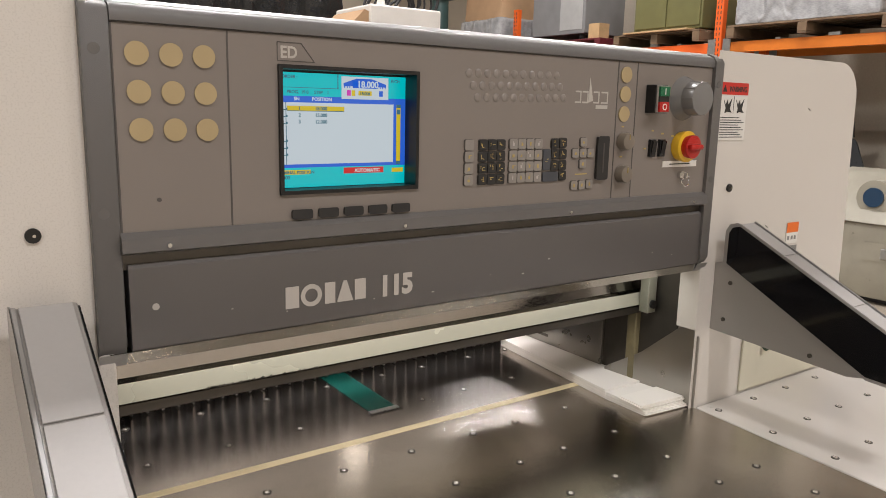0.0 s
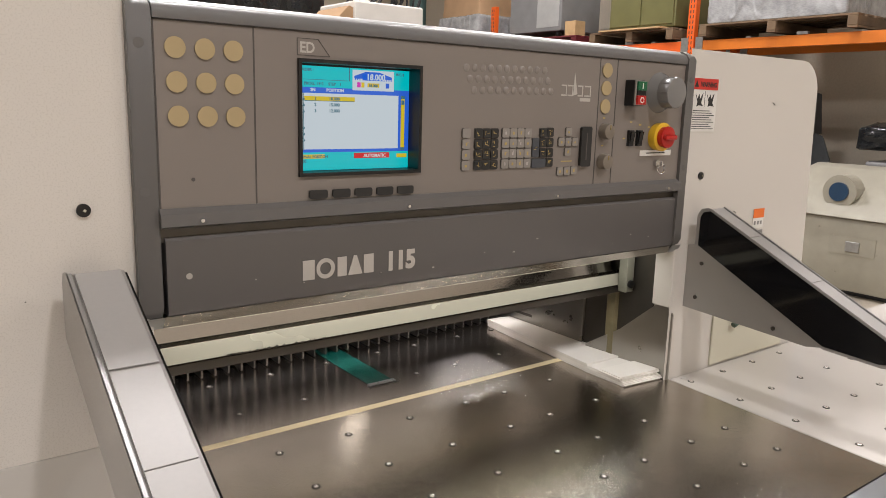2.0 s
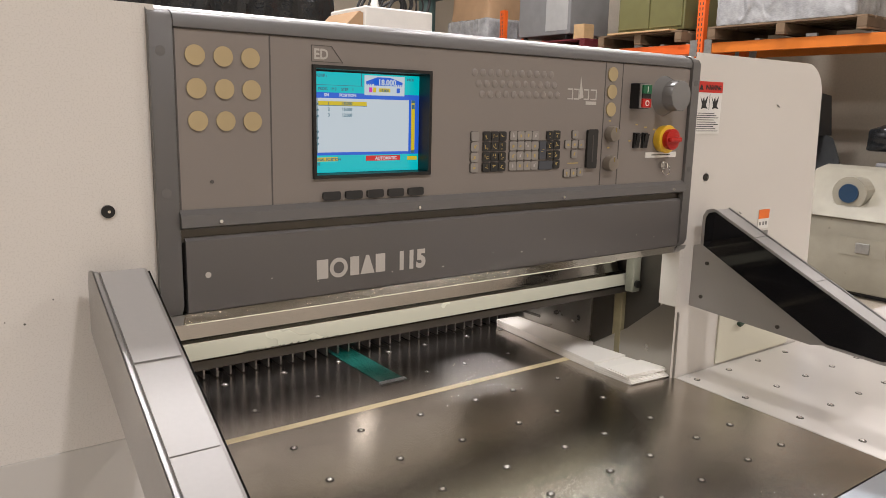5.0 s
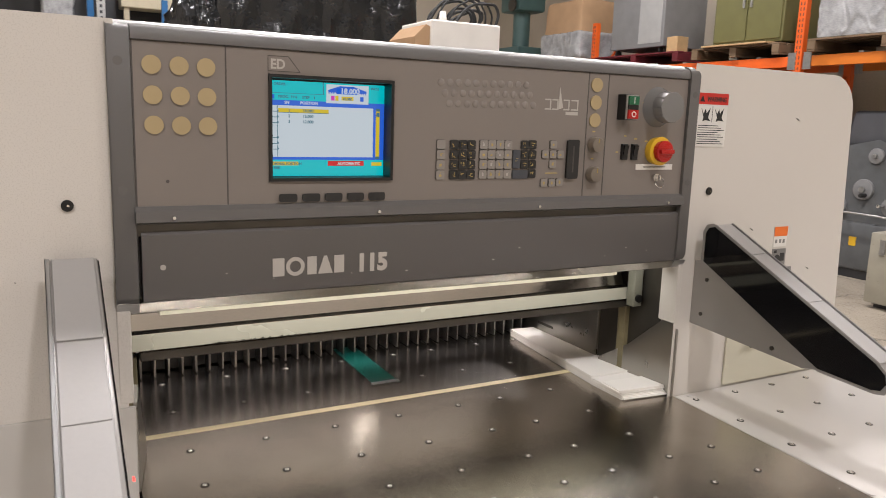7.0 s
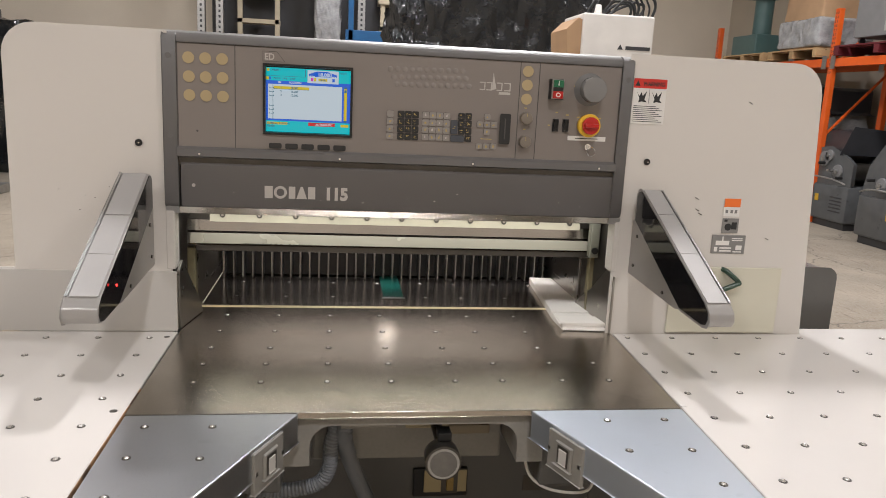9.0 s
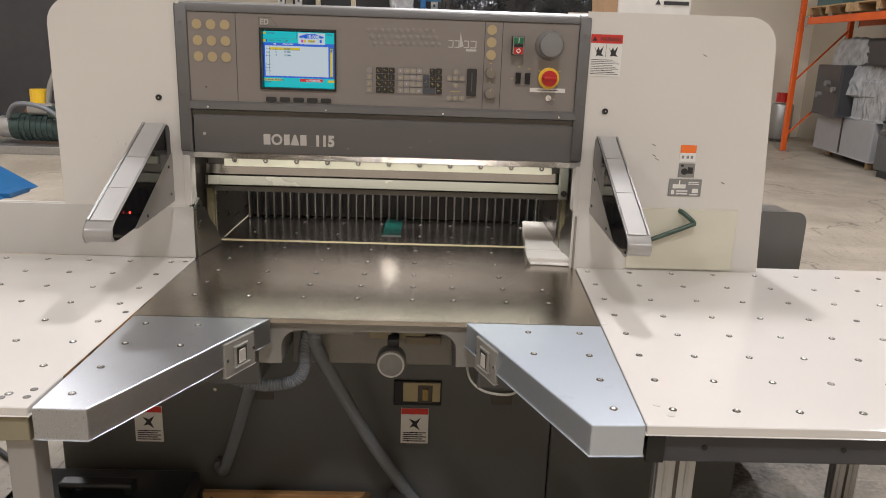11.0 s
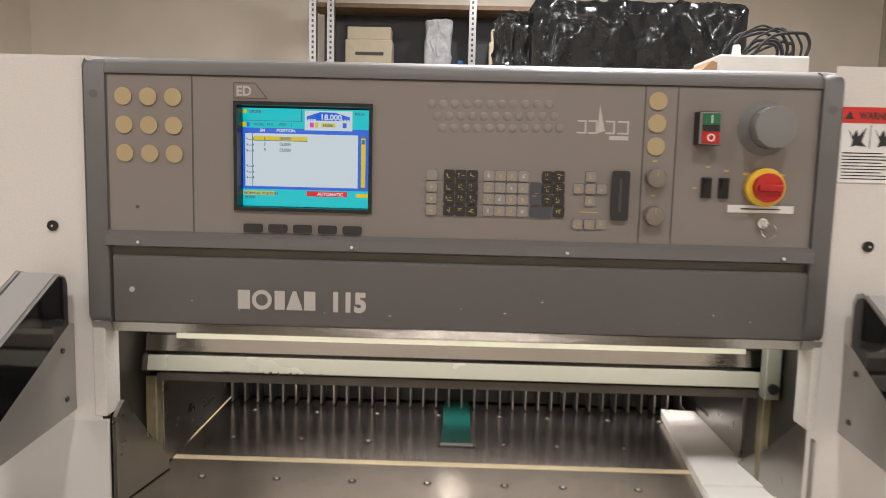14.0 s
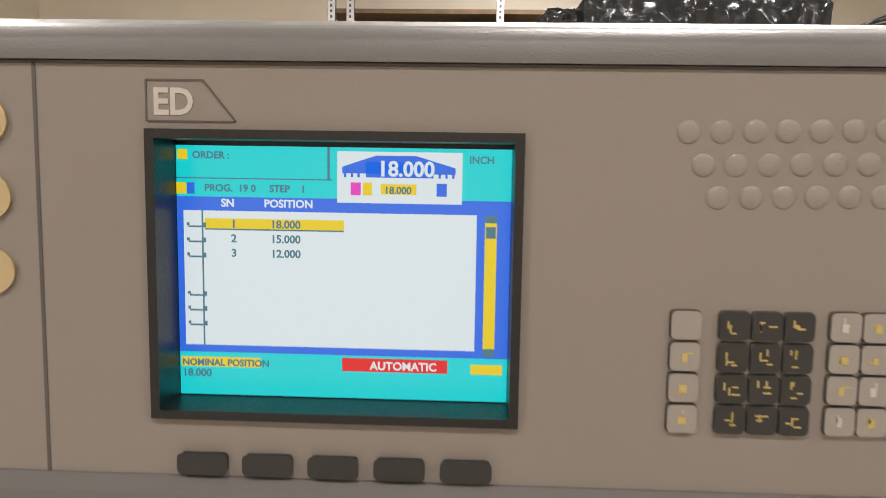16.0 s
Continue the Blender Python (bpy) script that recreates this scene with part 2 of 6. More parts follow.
crack_dust = mat("pale_crack_dust", (0.34, 0.30, 0.25), 0.85, var=0.3, scale=40)
pedal_grey = mat("worn_pedal_casting", (0.10, 0.096, 0.09), 0.4, 0.3, var=0.25, scale=14, fine=80, bump=0.1)
case_grey = mat("dark_toolbox_plastic", (0.016, 0.0165, 0.0175), 0.42, bump=0.05)


def concrete():
    """Tan, worn concrete: grain, blotches, scrapes, cracks, and oil with painted shade round the cutter's base."""
    m = mat("worn_concrete", (0.36, 0.315, 0.25), 0.50, var=0.22, scale=2.2, fine=90, bump=0.25, rvar=0.2)
    n, l = m.node_tree.nodes, m.node_tree.links
    b = n["Principled BSDF"]
    out = b.inputs["Base Color"].links[0].from_socket
    tc = n.new("ShaderNodeTexCoord")

    def layer(out, fac, colour):
        mix = n.new("ShaderNodeMix")
        mix.data_type = "RGBA"
        l.new(fac, mix.inputs[0])
        l.new(out, mix.inputs[6])
        mix.inputs[7].default_value = (*colour, 1)
        return mix.outputs[2]

    def span(value, lo, hi, a, c):
        r = n.new("ShaderNodeMapRange")
        r.inputs[1].default_value, r.inputs[2].default_value, r.inputs[3].default_value, r.inputs[4].default_value = lo, hi, a, c
        l.new(value, r.inputs[0])
        return r.outputs[0]

    def grain(scale, detail, stretch=(1, 1, 1), turn=0.0):
        mp, t = n.new("ShaderNodeMapping"), n.new("ShaderNodeTexNoise")
        mp.inputs["Scale"].default_value, mp.inputs["Rotation"].default_value = stretch, (0, 0, turn)
        t.inputs["Scale"].default_value, t.inputs["Detail"].default_value = scale, detail
        l.new(tc.outputs["Object"], mp.inputs["Vector"])
        l.new(mp.outputs[0], t.inputs["Vector"])
        return t

    def maths(kind, a, c):
        k = n.new("ShaderNodeMath")
        k.operation = kind
        for i, v in enumerate((a, c)):
            if isinstance(v, float):
                k.inputs[i].default_value = v
            else:
                l.new(v, k.inputs[i])
        return k.outputs[0]
    out = layer(out, span(grain(0.9, 8).outputs[0], 0.46, 0.66, 0.0, 0.55), (0.21, 0.175, 0.13))
    out = layer(out, span(grain(7.0, 6, (1, 7, 1), 0.5).outputs[0], 0.58, 0.70, 0.0, 0.45), (0.44, 0.40, 0.34))
    out = layer(out, span(grain(38.0, 4).outputs[0], 0.64, 0.70, 0.0, 0.7), (0.10, 0.085, 0.065))
    out = layer(out, span(grain(60.0, 3, (1, 1, 1)).outputs[0], 0.62, 0.68, 0.0, 0.5), (0.50, 0.46, 0.39))
    out = layer(out, span(grain(5.0, 8, (9, 0.7, 1), -0.25).outputs[0], 0.60, 0.70, 0.0, 0.6), (0.15, 0.125, 0.095))
    # cracks
    vo, mixv = n.new("ShaderNodeTexVoronoi"), n.new("ShaderNodeVectorMath")
    vo.feature, vo.inputs["Scale"].default_value = "DISTANCE_TO_EDGE", 0.42
    mixv.operation = "MULTIPLY_ADD"
    mixv.inputs[1].default_value = (0.6, 0.6, 0.6)
    l.new(grain(2.4, 7).outputs["Color"], mixv.inputs[0])
    l.new(tc.outputs["Object"], mixv.inputs[2])
    l.new(mixv.outputs[0], vo.inputs["Vector"])
    out = layer(out, span(vo.outputs["Distance"], 0.0, 0.006, 0.8, 0.0), (0.06, 0.052, 0.042))
    # oil and the shade under the cutter as one dark colour with a ragged rim
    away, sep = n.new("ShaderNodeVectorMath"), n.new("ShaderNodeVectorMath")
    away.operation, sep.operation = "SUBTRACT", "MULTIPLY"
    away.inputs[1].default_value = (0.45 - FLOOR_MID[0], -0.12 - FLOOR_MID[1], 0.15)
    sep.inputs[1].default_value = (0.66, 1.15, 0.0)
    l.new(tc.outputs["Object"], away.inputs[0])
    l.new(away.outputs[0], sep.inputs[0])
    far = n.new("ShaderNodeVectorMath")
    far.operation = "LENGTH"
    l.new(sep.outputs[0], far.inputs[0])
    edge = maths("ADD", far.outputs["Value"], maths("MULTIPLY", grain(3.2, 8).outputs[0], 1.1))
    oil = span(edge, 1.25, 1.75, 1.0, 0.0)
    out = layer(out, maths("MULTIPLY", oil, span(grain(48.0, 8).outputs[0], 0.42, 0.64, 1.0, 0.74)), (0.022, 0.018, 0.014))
    l.new(out, b.inputs["Base Color"])
    return m


HX0, HX1, HY0, HY1, HZ = -9.0, 8.6, -8.0, 14.5, 6.2
FLOOR_MID = ((HX0 + HX1) / 2, (HY0 + HY1) / 2)
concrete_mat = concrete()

# ---- shape helpers ----
BASE = {}


def thing(name, at, label, category, group="", kind=""):
    ob = new(name)
    ob.empty_display_size = 0.05
    ob.location = at
    BASE[ob] = Vector(at)
    return tagged(ob, label, category, group, kind)


def part(name, bm, material, parent, label="", smooth=False):
    """Links a bmesh, built in world metres, as one mesh under a thing or under a part."""
    base = BASE[parent]
    bmesh.ops.translate(bm, verts=bm.verts, vec=-base)
    bmesh.ops.recalc_face_normals(bm, faces=bm.faces)
    me = bpy.data.meshes.new(name)
    if smooth:
        for f in bm.faces:
            f.smooth = True
    bm.to_mesh(me)
    bm.free()
    if smooth:
        me.set_sharp_from_angle(angle=radians(38))
    me.materials.append(material)
    ob = new(name, me)
    ob.parent = parent
    BASE[ob] = base
    if label:
        ob["label"] = label
    return ob


def solid(name, bm, material, label="", category="", group="", kind="", smooth=False):
    """A top-level mesh of its own, or a piece of the setting."""
    zs = [v.co.z for v in bm.verts]
    c = sum((v.co for v in bm.verts), Vector()) / len(bm.verts)
    holder = Vector((c.x, c.y, min(zs)))
    bmesh.ops.translate(bm, verts=bm.verts, vec=-holder)
    bmesh.ops.recalc_face_normals(bm, faces=bm.faces)
    me = bpy.data.meshes.new(name)
    if smooth:
        for f in bm.faces:
            f.smooth = True
    bm.to_mesh(me)
    bm.free()
    if smooth:
        me.set_sharp_from_angle(angle=radians(38))
    me.materials.append(material)
    ob = new(name, me)
    ob.location = holder
    BASE[ob] = holder
    return tagged(ob, label, category, group, kind)


def box(x0, x1, y0, y1, z0, z1, bevel=0.0, seg=2, bm=None):
    b = bmesh.new()
    bmesh.ops.create_cube(b, size=1)
    for v in b.verts:
        v.co = Vector(((x0 + x1) / 2 + v.co.x * (x1 - x0), (y0 + y1) / 2 + v.co.y * (y1 - y0), (z0 + z1) / 2 + v.co.z * (z1 - z0)))
    if bevel:
        bmesh.ops.bevel(b, geom=b.edges[:], offset=bevel, segments=seg, affect="EDGES", profile=0.5)
    return join(bm, b)


def join(bm, b):
    if bm is None:
        return b
    me = bpy.data.meshes.new("tmp")
    b.to_mesh(me)
    b.free()
    bm.from_mesh(me)
    bpy.data.meshes.remove(me)
    return bm


def prism(pts, axis, a0, a1, bevel=0.0, seg=2, bm=None):
    """A polygon, in (y, z) for axis x, (x, z) for y and (x, y) for z, drawn out along the axis."""
    b = bmesh.new()

    def co(p, a):
        return {"x": (a, p[0], p[1]), "y": (p[0], a, p[1]), "z": (p[0], p[1], a)}[axis]
    lo, hi = [b.verts.new(co(p, a0)) for p in pts], [b.verts.new(co(p, a1)) for p in pts]
    b.faces.new(lo)
    b.faces.new(hi)
    for i in range(len(pts)):
        j = (i + 1) % len(pts)
        b.faces.new((lo[i], lo[j], hi[j], hi[i]))
    if bevel:
        b.normal_update()
        es = [e for e in b.edges if e.calc_face_angle(0) > 0.6]
        bmesh.ops.bevel(b, geom=es, offset=bevel, segments=seg, affect="EDGES", profile=0.5)
    return join(bm, b)


def cyl(c, r, h, axis="y", seg=24, r2=None, bevel=0.0, bm=None):
    """A cylinder or cone centred at c, r at its low end and r2 at its high end."""
    b = bmesh.new()
    bmesh.ops.create_cone(b, cap_ends=True, segments=seg, radius1=r, radius2=r if r2 is None else r2, depth=h)
    rot = {"z": Matrix(), "x": Matrix.Rotation(radians(90), 4, "Y"), "y": Matrix.Rotation(radians(-90), 4, "X")}[axis]
    bmesh.ops.transform(b, matrix=Matrix.Translation(c) @ rot, verts=b.verts)
    if bevel:
        es = [e for e in b.edges if e.calc_face_angle(0) > 0.6]
        bmesh.ops.bevel(b, geom=es, offset=bevel, segments=2, affect="EDGES", profile=0.5)
    return join(bm, b)


def rounded(x0, x1, z0, z1, r, n=5, corners="abcd"):
    """The outline of a rectangle with rounded corners; a to d from low left, against the clock."""
    pts = []
    for k, (cx, cz, a) in zip("abcd", ((x0 + r, z0 + r, 180), (x1 - r, z0 + r, 270), (x1 - r, z1 - r, 0), (x0 + r, z1 - r, 90))):
        if k in corners:
            pts += [(cx + r * math.cos(radians(a + 90 * i / n)), cz + r * math.sin(radians(a + 90 * i / n))) for i in range(n + 1)]
        else:
            pts.append((x0 if k in "ad" else x1, z0 if k in "ab" else z1))
    return pts


def tube(points, r, seg=12, ribs=0.0, step=0.0, bm=None):
    """A round hose along smoothed points; ribs: the height of its rings, step: their pitch."""
    P = [Vector(p) for p in points]
    path = []
    for i in range(len(P) - 1):
        a, b_, c, d = P[max(i - 1, 0)], P[i], P[i + 1], P[min(i + 2, len(P) - 1)]
        count = max(6, int((c - b_).length / (step / 2)) if step else 8)
        for k in range(count):
            t = k / count
            path.append(0.5 * ((2 * b_) + (c - a) * t + (2 * a - 5 * b_ + 4 * c - d) * t * t + (3 * b_ - a - 3 * c + d) * t ** 3))
    path.append(P[-1])
    b = bmesh.new()
    rings = []
    up = Vector((0.13, 0.2, 0.97))
    for i, p in enumerate(path):
        d = (path[min(i + 1, len(path) - 1)] - path[max(i - 1, 0)]).normalized()
        u = d.cross(up).normalized()
        v = u.cross(d)
        rr = r + (ribs if i % 2 else 0)
        rings.append([b.verts.new(p + rr * (math.cos(2 * math.pi * k / seg) * u + math.sin(2 * math.pi * k / seg) * v)) for k in range(seg)])
    for q, w in zip(rings, rings[1:]):
        for k in range(seg):
            b.faces.new((q[k], q[(k + 1) % seg], w[(k + 1) % seg], w[k]))
    b.faces.new(rings[0])
    b.faces.new(rings[-1])
    return join(bm, b)


def lettering(text, x, y, z, size, bold=0.0, width=None, align="LEFT"):
    """Flat letters that face -y, their foot at z, as a bmesh."""
    cu = bpy.data.curves.new("text", "FONT")
    cu.body, cu.size, cu.align_x, cu.offset, cu.extrude, cu.resolution_u = text, size, align, bold, 0.0002, 3
    ob = bpy.data.objects.new("text", cu)
    scene.collection.objects.link(ob)
    dg = bpy.context.evaluated_depsgraph_get()
    me = bpy.data.meshes.new_from_object(ob.evaluated_get(dg))
    bm = bmesh.new()
    bm.from_mesh(me)
    bpy.data.objects.remove(ob)
    bpy.data.meshes.remove(me)
    bpy.data.curves.remove(cu)
    if width:
        xs = [v.co.x for v in bm.verts]
        k = width / (max(xs) - min(xs))
        for v in bm.verts:
            v.co.x = (v.co.x - min(xs)) * k
    bmesh.ops.transform(bm, matrix=Matrix.Translation((x, y, z)) @ Matrix.Rotation(radians(90), 4, "X"), verts=bm.verts)
    return bm


def share(name, mesh_ob, parent, offset):
    """Another piece on the same mesh, moved by offset."""
    ob = new(name, mesh_ob.data)
    ob.parent = parent
    ob.location = Vector(mesh_ob.location) + Vector(offset)
    BASE[ob] = BASE[parent]
    return ob

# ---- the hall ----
solid("floor", box(HX0, HX1, HY0, HY1, -0.15, 0.0), concrete_mat, "worn grey concrete floor with cracks, dark oil stains and painted shade", "floor", kind="structure")
solid("wall_north", box(HX0 - 0.2, HX1 + 0.2, HY1, HY1 + 0.2, 0, HZ), wall_paint, "warm white painted hall wall", "wall", kind="structure")
solid("wall_south", box(HX0 - 0.2, HX1 + 0.2, HY0 - 0.2, HY0, 0, HZ), wall_paint, "warm white painted hall wall", "wall", kind="structure")
# the shade behind the rack is put into a darker paint on the east wall
solid("wall_east", box(HX1, HX1 + 0.2, HY0, HY1, 0, HZ), mat("shaded_wall_paint", (0.46, 0.41, 0.33), 0.7, var=0.15, scale=0.8, fine=40, bump=0.05), "warm white painted hall wall", "wall", kind="structure")
solid("wall_west", box(HX0 - 0.2, HX0, HY0, HY1, 0, HZ), wall_paint, "warm white painted hall wall", "wall", kind="structure")
solid("ceiling", box(HX0 - 0.2, HX1 + 0.2, HY0 - 0.2, HY1 + 0.2, HZ, HZ + 0.2), ceiling_paint, "pale hall ceiling", "ceiling", kind="structure")
lamp_glow = glow("high_bay_diffuser", WARM, 9.0)
for i, (lx, ly) in enumerate(LAMP_SPOTS):
    if i == 0:
        first_lamp = thing("high_bay_lamp", (lx, ly, HZ), "long white high bay lamp hanging below the ceiling", "ceiling lamp", "high bay lamps")
        part("housing", box(lx - 0.2, lx + 0.2, ly - 0.43, ly + 0.43, 5.96, 6.05, 0.01), label_white, first_lamp)
        part("diffuser", box(lx - 0.17, lx + 0.17, ly - 0.40, ly + 0.40, 5.945, 5.965), lamp_glow, first_lamp, "glowing white diffuser")
        part("rod", cyl((lx, ly - 0.3, 6.125), 0.008, 0.15, "z", 8), galv, first_lamp)
        part("rod", cyl((lx, ly + 0.3, 6.125), 0.008, 0.15, "z", 8), galv, first_lamp)
    else:
        copy_thing(first_lamp, pose(lx, ly, HZ))

# ---- the paper cutter ----
cutter = thing("paper_cutter", (0, 0.1, 0), "large cream and grey guillotine paper cutter with a lit control screen", "paper cutter")
YF = -0.008   # front of the console's frame


def machine_body():
    left = part("side_housing", prism(rounded(-1.04, -0.653, 0.80, 1.718, 0.07, 6, "d"), "y", 0.0, 0.42, 0.012, 3), cream, cutter, "cream painted side housing", True)
    raked = prism(rounded(0.653, 1.255, 0.80, 1.728, 0.075, 6, "c"), "y", 0.0, 0.40, 0.012, 3)
    for v in raked.verts:
        if v.co.x > 1.0:
            v.co.x += 0.055 * (1.728 - v.co.z) - 0.019
    right = part("side_housing", raked, cream, cutter, "cream painted side housing", True)
    part("rear_cover", prism(rounded(0.66, 1.185, 0.85, 1.748, 0.07, 6, "c"), "y", 0.41, 0.62, 0.01, 2), cream, cutter, "cream rear cover", True)
    part("rear_cover", prism(rounded(-1.0, -0.66, 0.85, 1.742, 0.06, 6, "d"), "y", 0.43, 0.62, 0.01, 2), cream, cutter, "cream rear cover", True)
    for h, x in ((left, -0.72), (right, 0.72)):
        hole = part("plug_hole", cyl((x, -0.0015, 1.432), 0.0095, 0.005, "y", 20), plastic_black, h, "black round plug")
        part("plug_pin", cyl((x + 0.001, -0.005, 1.432), 0.0022, 0.003, "y", 10), steel_bright, h)
    rnd = random.Random(21)
    for x, z in ((-0.862, 1.285), (-0.838, 1.279), (-0.878, 1.245), (-0.93, 1.30), (-0.80, 1.31)):
        part("paint_chip", cyl((x, -0.0008, z), rnd.uniform(0.0008, 0.0018), 0.0014, "y", 8), steel_dark, left)
    for x, z in ((0.885, 1.33), (0.89, 1.295), (0.90, 1.283), (1.13, 1.21), (1.02, 1.62)):
        part("scuff", prism([(x, z), (x + 0.012, z - 0.006), (x + 0.013, z - 0.004), (x + 0.001, z + 0.002)], "y", -0.0012, -0.0002), steel_dark, right)
    # access cover and grey cover on the right flank
    part("access_cover", box(0.835, 1.20, -0.006, 0.0, 0.905, 1.116, 0.002), mat("ivory_cover_paint", (0.60, 0.575, 0.46), 0.38, var=0.06, scale=4), right, "ivory access cover plate")
    part("motor_cover", prism(rounded(1.20, 1.54, 0.10, 1.065, 0.03, 4, "c"), "y", 0.205, 0.40, 0.01, 2), mat("dark_grey_cover_paint", (0.12, 0.117, 0.11), 0.32, 0.2, var=0.08), cutter, "grey motor cover", True)
    hexkey = tube([(0.91, -0.02, 1.012), (1.035, -0.03, 1.067), (1.045, -0.03, 1.075), (1.012, -0.02, 1.104), (1.0, 0.0, 1.11)], 0.008, 8)
    part("cranked_handle", hexkey, mat("green_enamel", (0.035, 0.07, 0.045), 0.4), right, "green cranked steel handle", True)
    part("inner_cheek", box(-0.656, -0.632, -0.001, 0.055, 1.082, 1.262, 0.003), cream, cutter, "yellowed inner cheek")
    part("inner_cheek", box(0.640, 0.656, -0.001, 0.055, 1.095, 1.262, 0.003), cream, cutter, "yellowed inner cheek")
    # dark plates added for the shade in the gaps beside the clamp
    part("throat_liner", box(-0.6525, -0.646, 0.056, 0.41, 0.885, 1.30), steel_dark, cutter, "dark plate standing for the shaded gap in the throat")
    part("throat_liner", box(0.648, 0.6525, 0.056, 0.39, 0.885, 1.30), steel_dark, cutter, "dark plate standing for the shaded gap in the throat")
    # base cabinet
    cab = part("base_cabinet", box(-1.10, 0.602, -0.09, 0.55, 0.035, 0.83, 0.006), base_grey, cutter, "dark grey sheet metal base")
    cab2 = part("base_cabinet", box(0.606, 1.28, -0.088, 0.55, 0.035, 0.83, 0.006), base_grey, cutter, "dark grey sheet metal base")
    part("base_ledge", box(-1.02, 0.62, -0.14, -0.09, 0.655, 0.69, 0.006), base_grey, cab)
    part("foot_bar", box(0.75, 1.25, -0.07, 0.3, 0.0, 0.035), galv, cab2)
    part("foot_bar", box(-1.05, -0.2, -0.05, 0.3, 0.0, 0.035), steel_dark, cab)
    for x0 in (-0.435, 0.39):
        part("pull_recess", box(x0, x0 + 0.075, -0.093, -0.088, 0.425, 0.475, 0.002), steel_dark, cab, "recessed pull")
    for x in (-0.56, -0.555):
        part("screw", cyl((x, -0.092, 0.46 if x < -0.557 else 0.2), 0.006, 0.004, "y", 10), steel_bright, cab)
    # motor switch
    sw = part("motor_switch", box(0.052, 0.216, -0.103, -0.088, 0.420, 0.510, 0.004), plastic_black, cab, "black motor switch box with a beige face")
    part("switch_end", box(0.084, 0.212, -0.107, -0.102, 0.436, 0.506, 0.002), mat("switch_beige", (0.40, 0.33, 0.18), 0.4), sw, "beige switch face")
    part("switch_frame", box(0.135, 0.185, -0.109, -0.104, 0.432, 0.498, 0.002), steel_dark, sw)
    part("switch_lever", box(0.150, 0.172, -0.118, -0.108, 0.445, 0.487, 0.003), brass, sw)
    for x0, z0 in ((0.078, 0.27), (-0.842, 0.257)):
        lab = part("slip_warning_label", box(x0, x0 + 0.096, -0.0935, -0.0915, z0, z0 + 0.135), label_white, cab, "white warning label with a red head")
        part("label_head", box(x0 + 0.001, x0 + 0.095, -0.0945, -0.0935, z0 + 0.112, z0 + 0.134), label_red, lab)
        part("pictogram", prism([(x0 + 0.028, z0 + 0.095), (x0 + 0.05, z0 + 0.085), (x0 + 0.07, z0 + 0.10), (x0 + 0.056, z0 + 0.074), (x0 + 0.066, z0 + 0.052), (x0 + 0.046, z0 + 0.066), (x0 + 0.03, z0 + 0.06), (x0 + 0.042, z0 + 0.077)], "y", -0.0945, -0.0937), label_black, lab)
        for k in range(5):
            part("print_bar", box(x0 + 0.008, x0 + 0.088 - 0.012 * (k % 2), -0.0945, -0.0937, z0 + 0.008 + 0.008 * k, z0 + 0.0115 + 0.008 * k), label_black, lab)


machine_body()


MX0, MX1, MZ0, MZ1 = -0.393, -0.151, 1.468, 1.658   # the monitor's opening
YS = 0.026                                         # its glass


def ring_frame(xs, zs, y0, y1):
    """A plate with one rectangular opening, as one closed mesh."""
    b = bmesh.new()
    V = {(i, j, k): b.verts.new((xs[i], y, zs[j])) for i in range(4) for j in range(4) for k, y in enumerate((y0, y1))}
    for i in range(3):
        for j in range(3):
            if (i, j) != (1, 1):
                for k in (0, 1):
                    b.faces.new((V[i, j, k], V[i + 1, j, k], V[i + 1, j + 1, k], V[i, j + 1, k]))
    for i in range(3):
        for j, on in ((0, True), (3, True), (1, i == 1), (2, i == 1)):
            if on:
                b.faces.new((V[i, j, 0], V[i + 1, j, 0], V[i + 1, j, 1], V[i, j, 1]))
                b.faces.new((V[j, i, 0], V[j, i + 1, 0], V[j, i + 1, 1], V[j, i, 1]))
    bmesh.ops.recalc_face_normals(b, faces=b.faces)
    return b


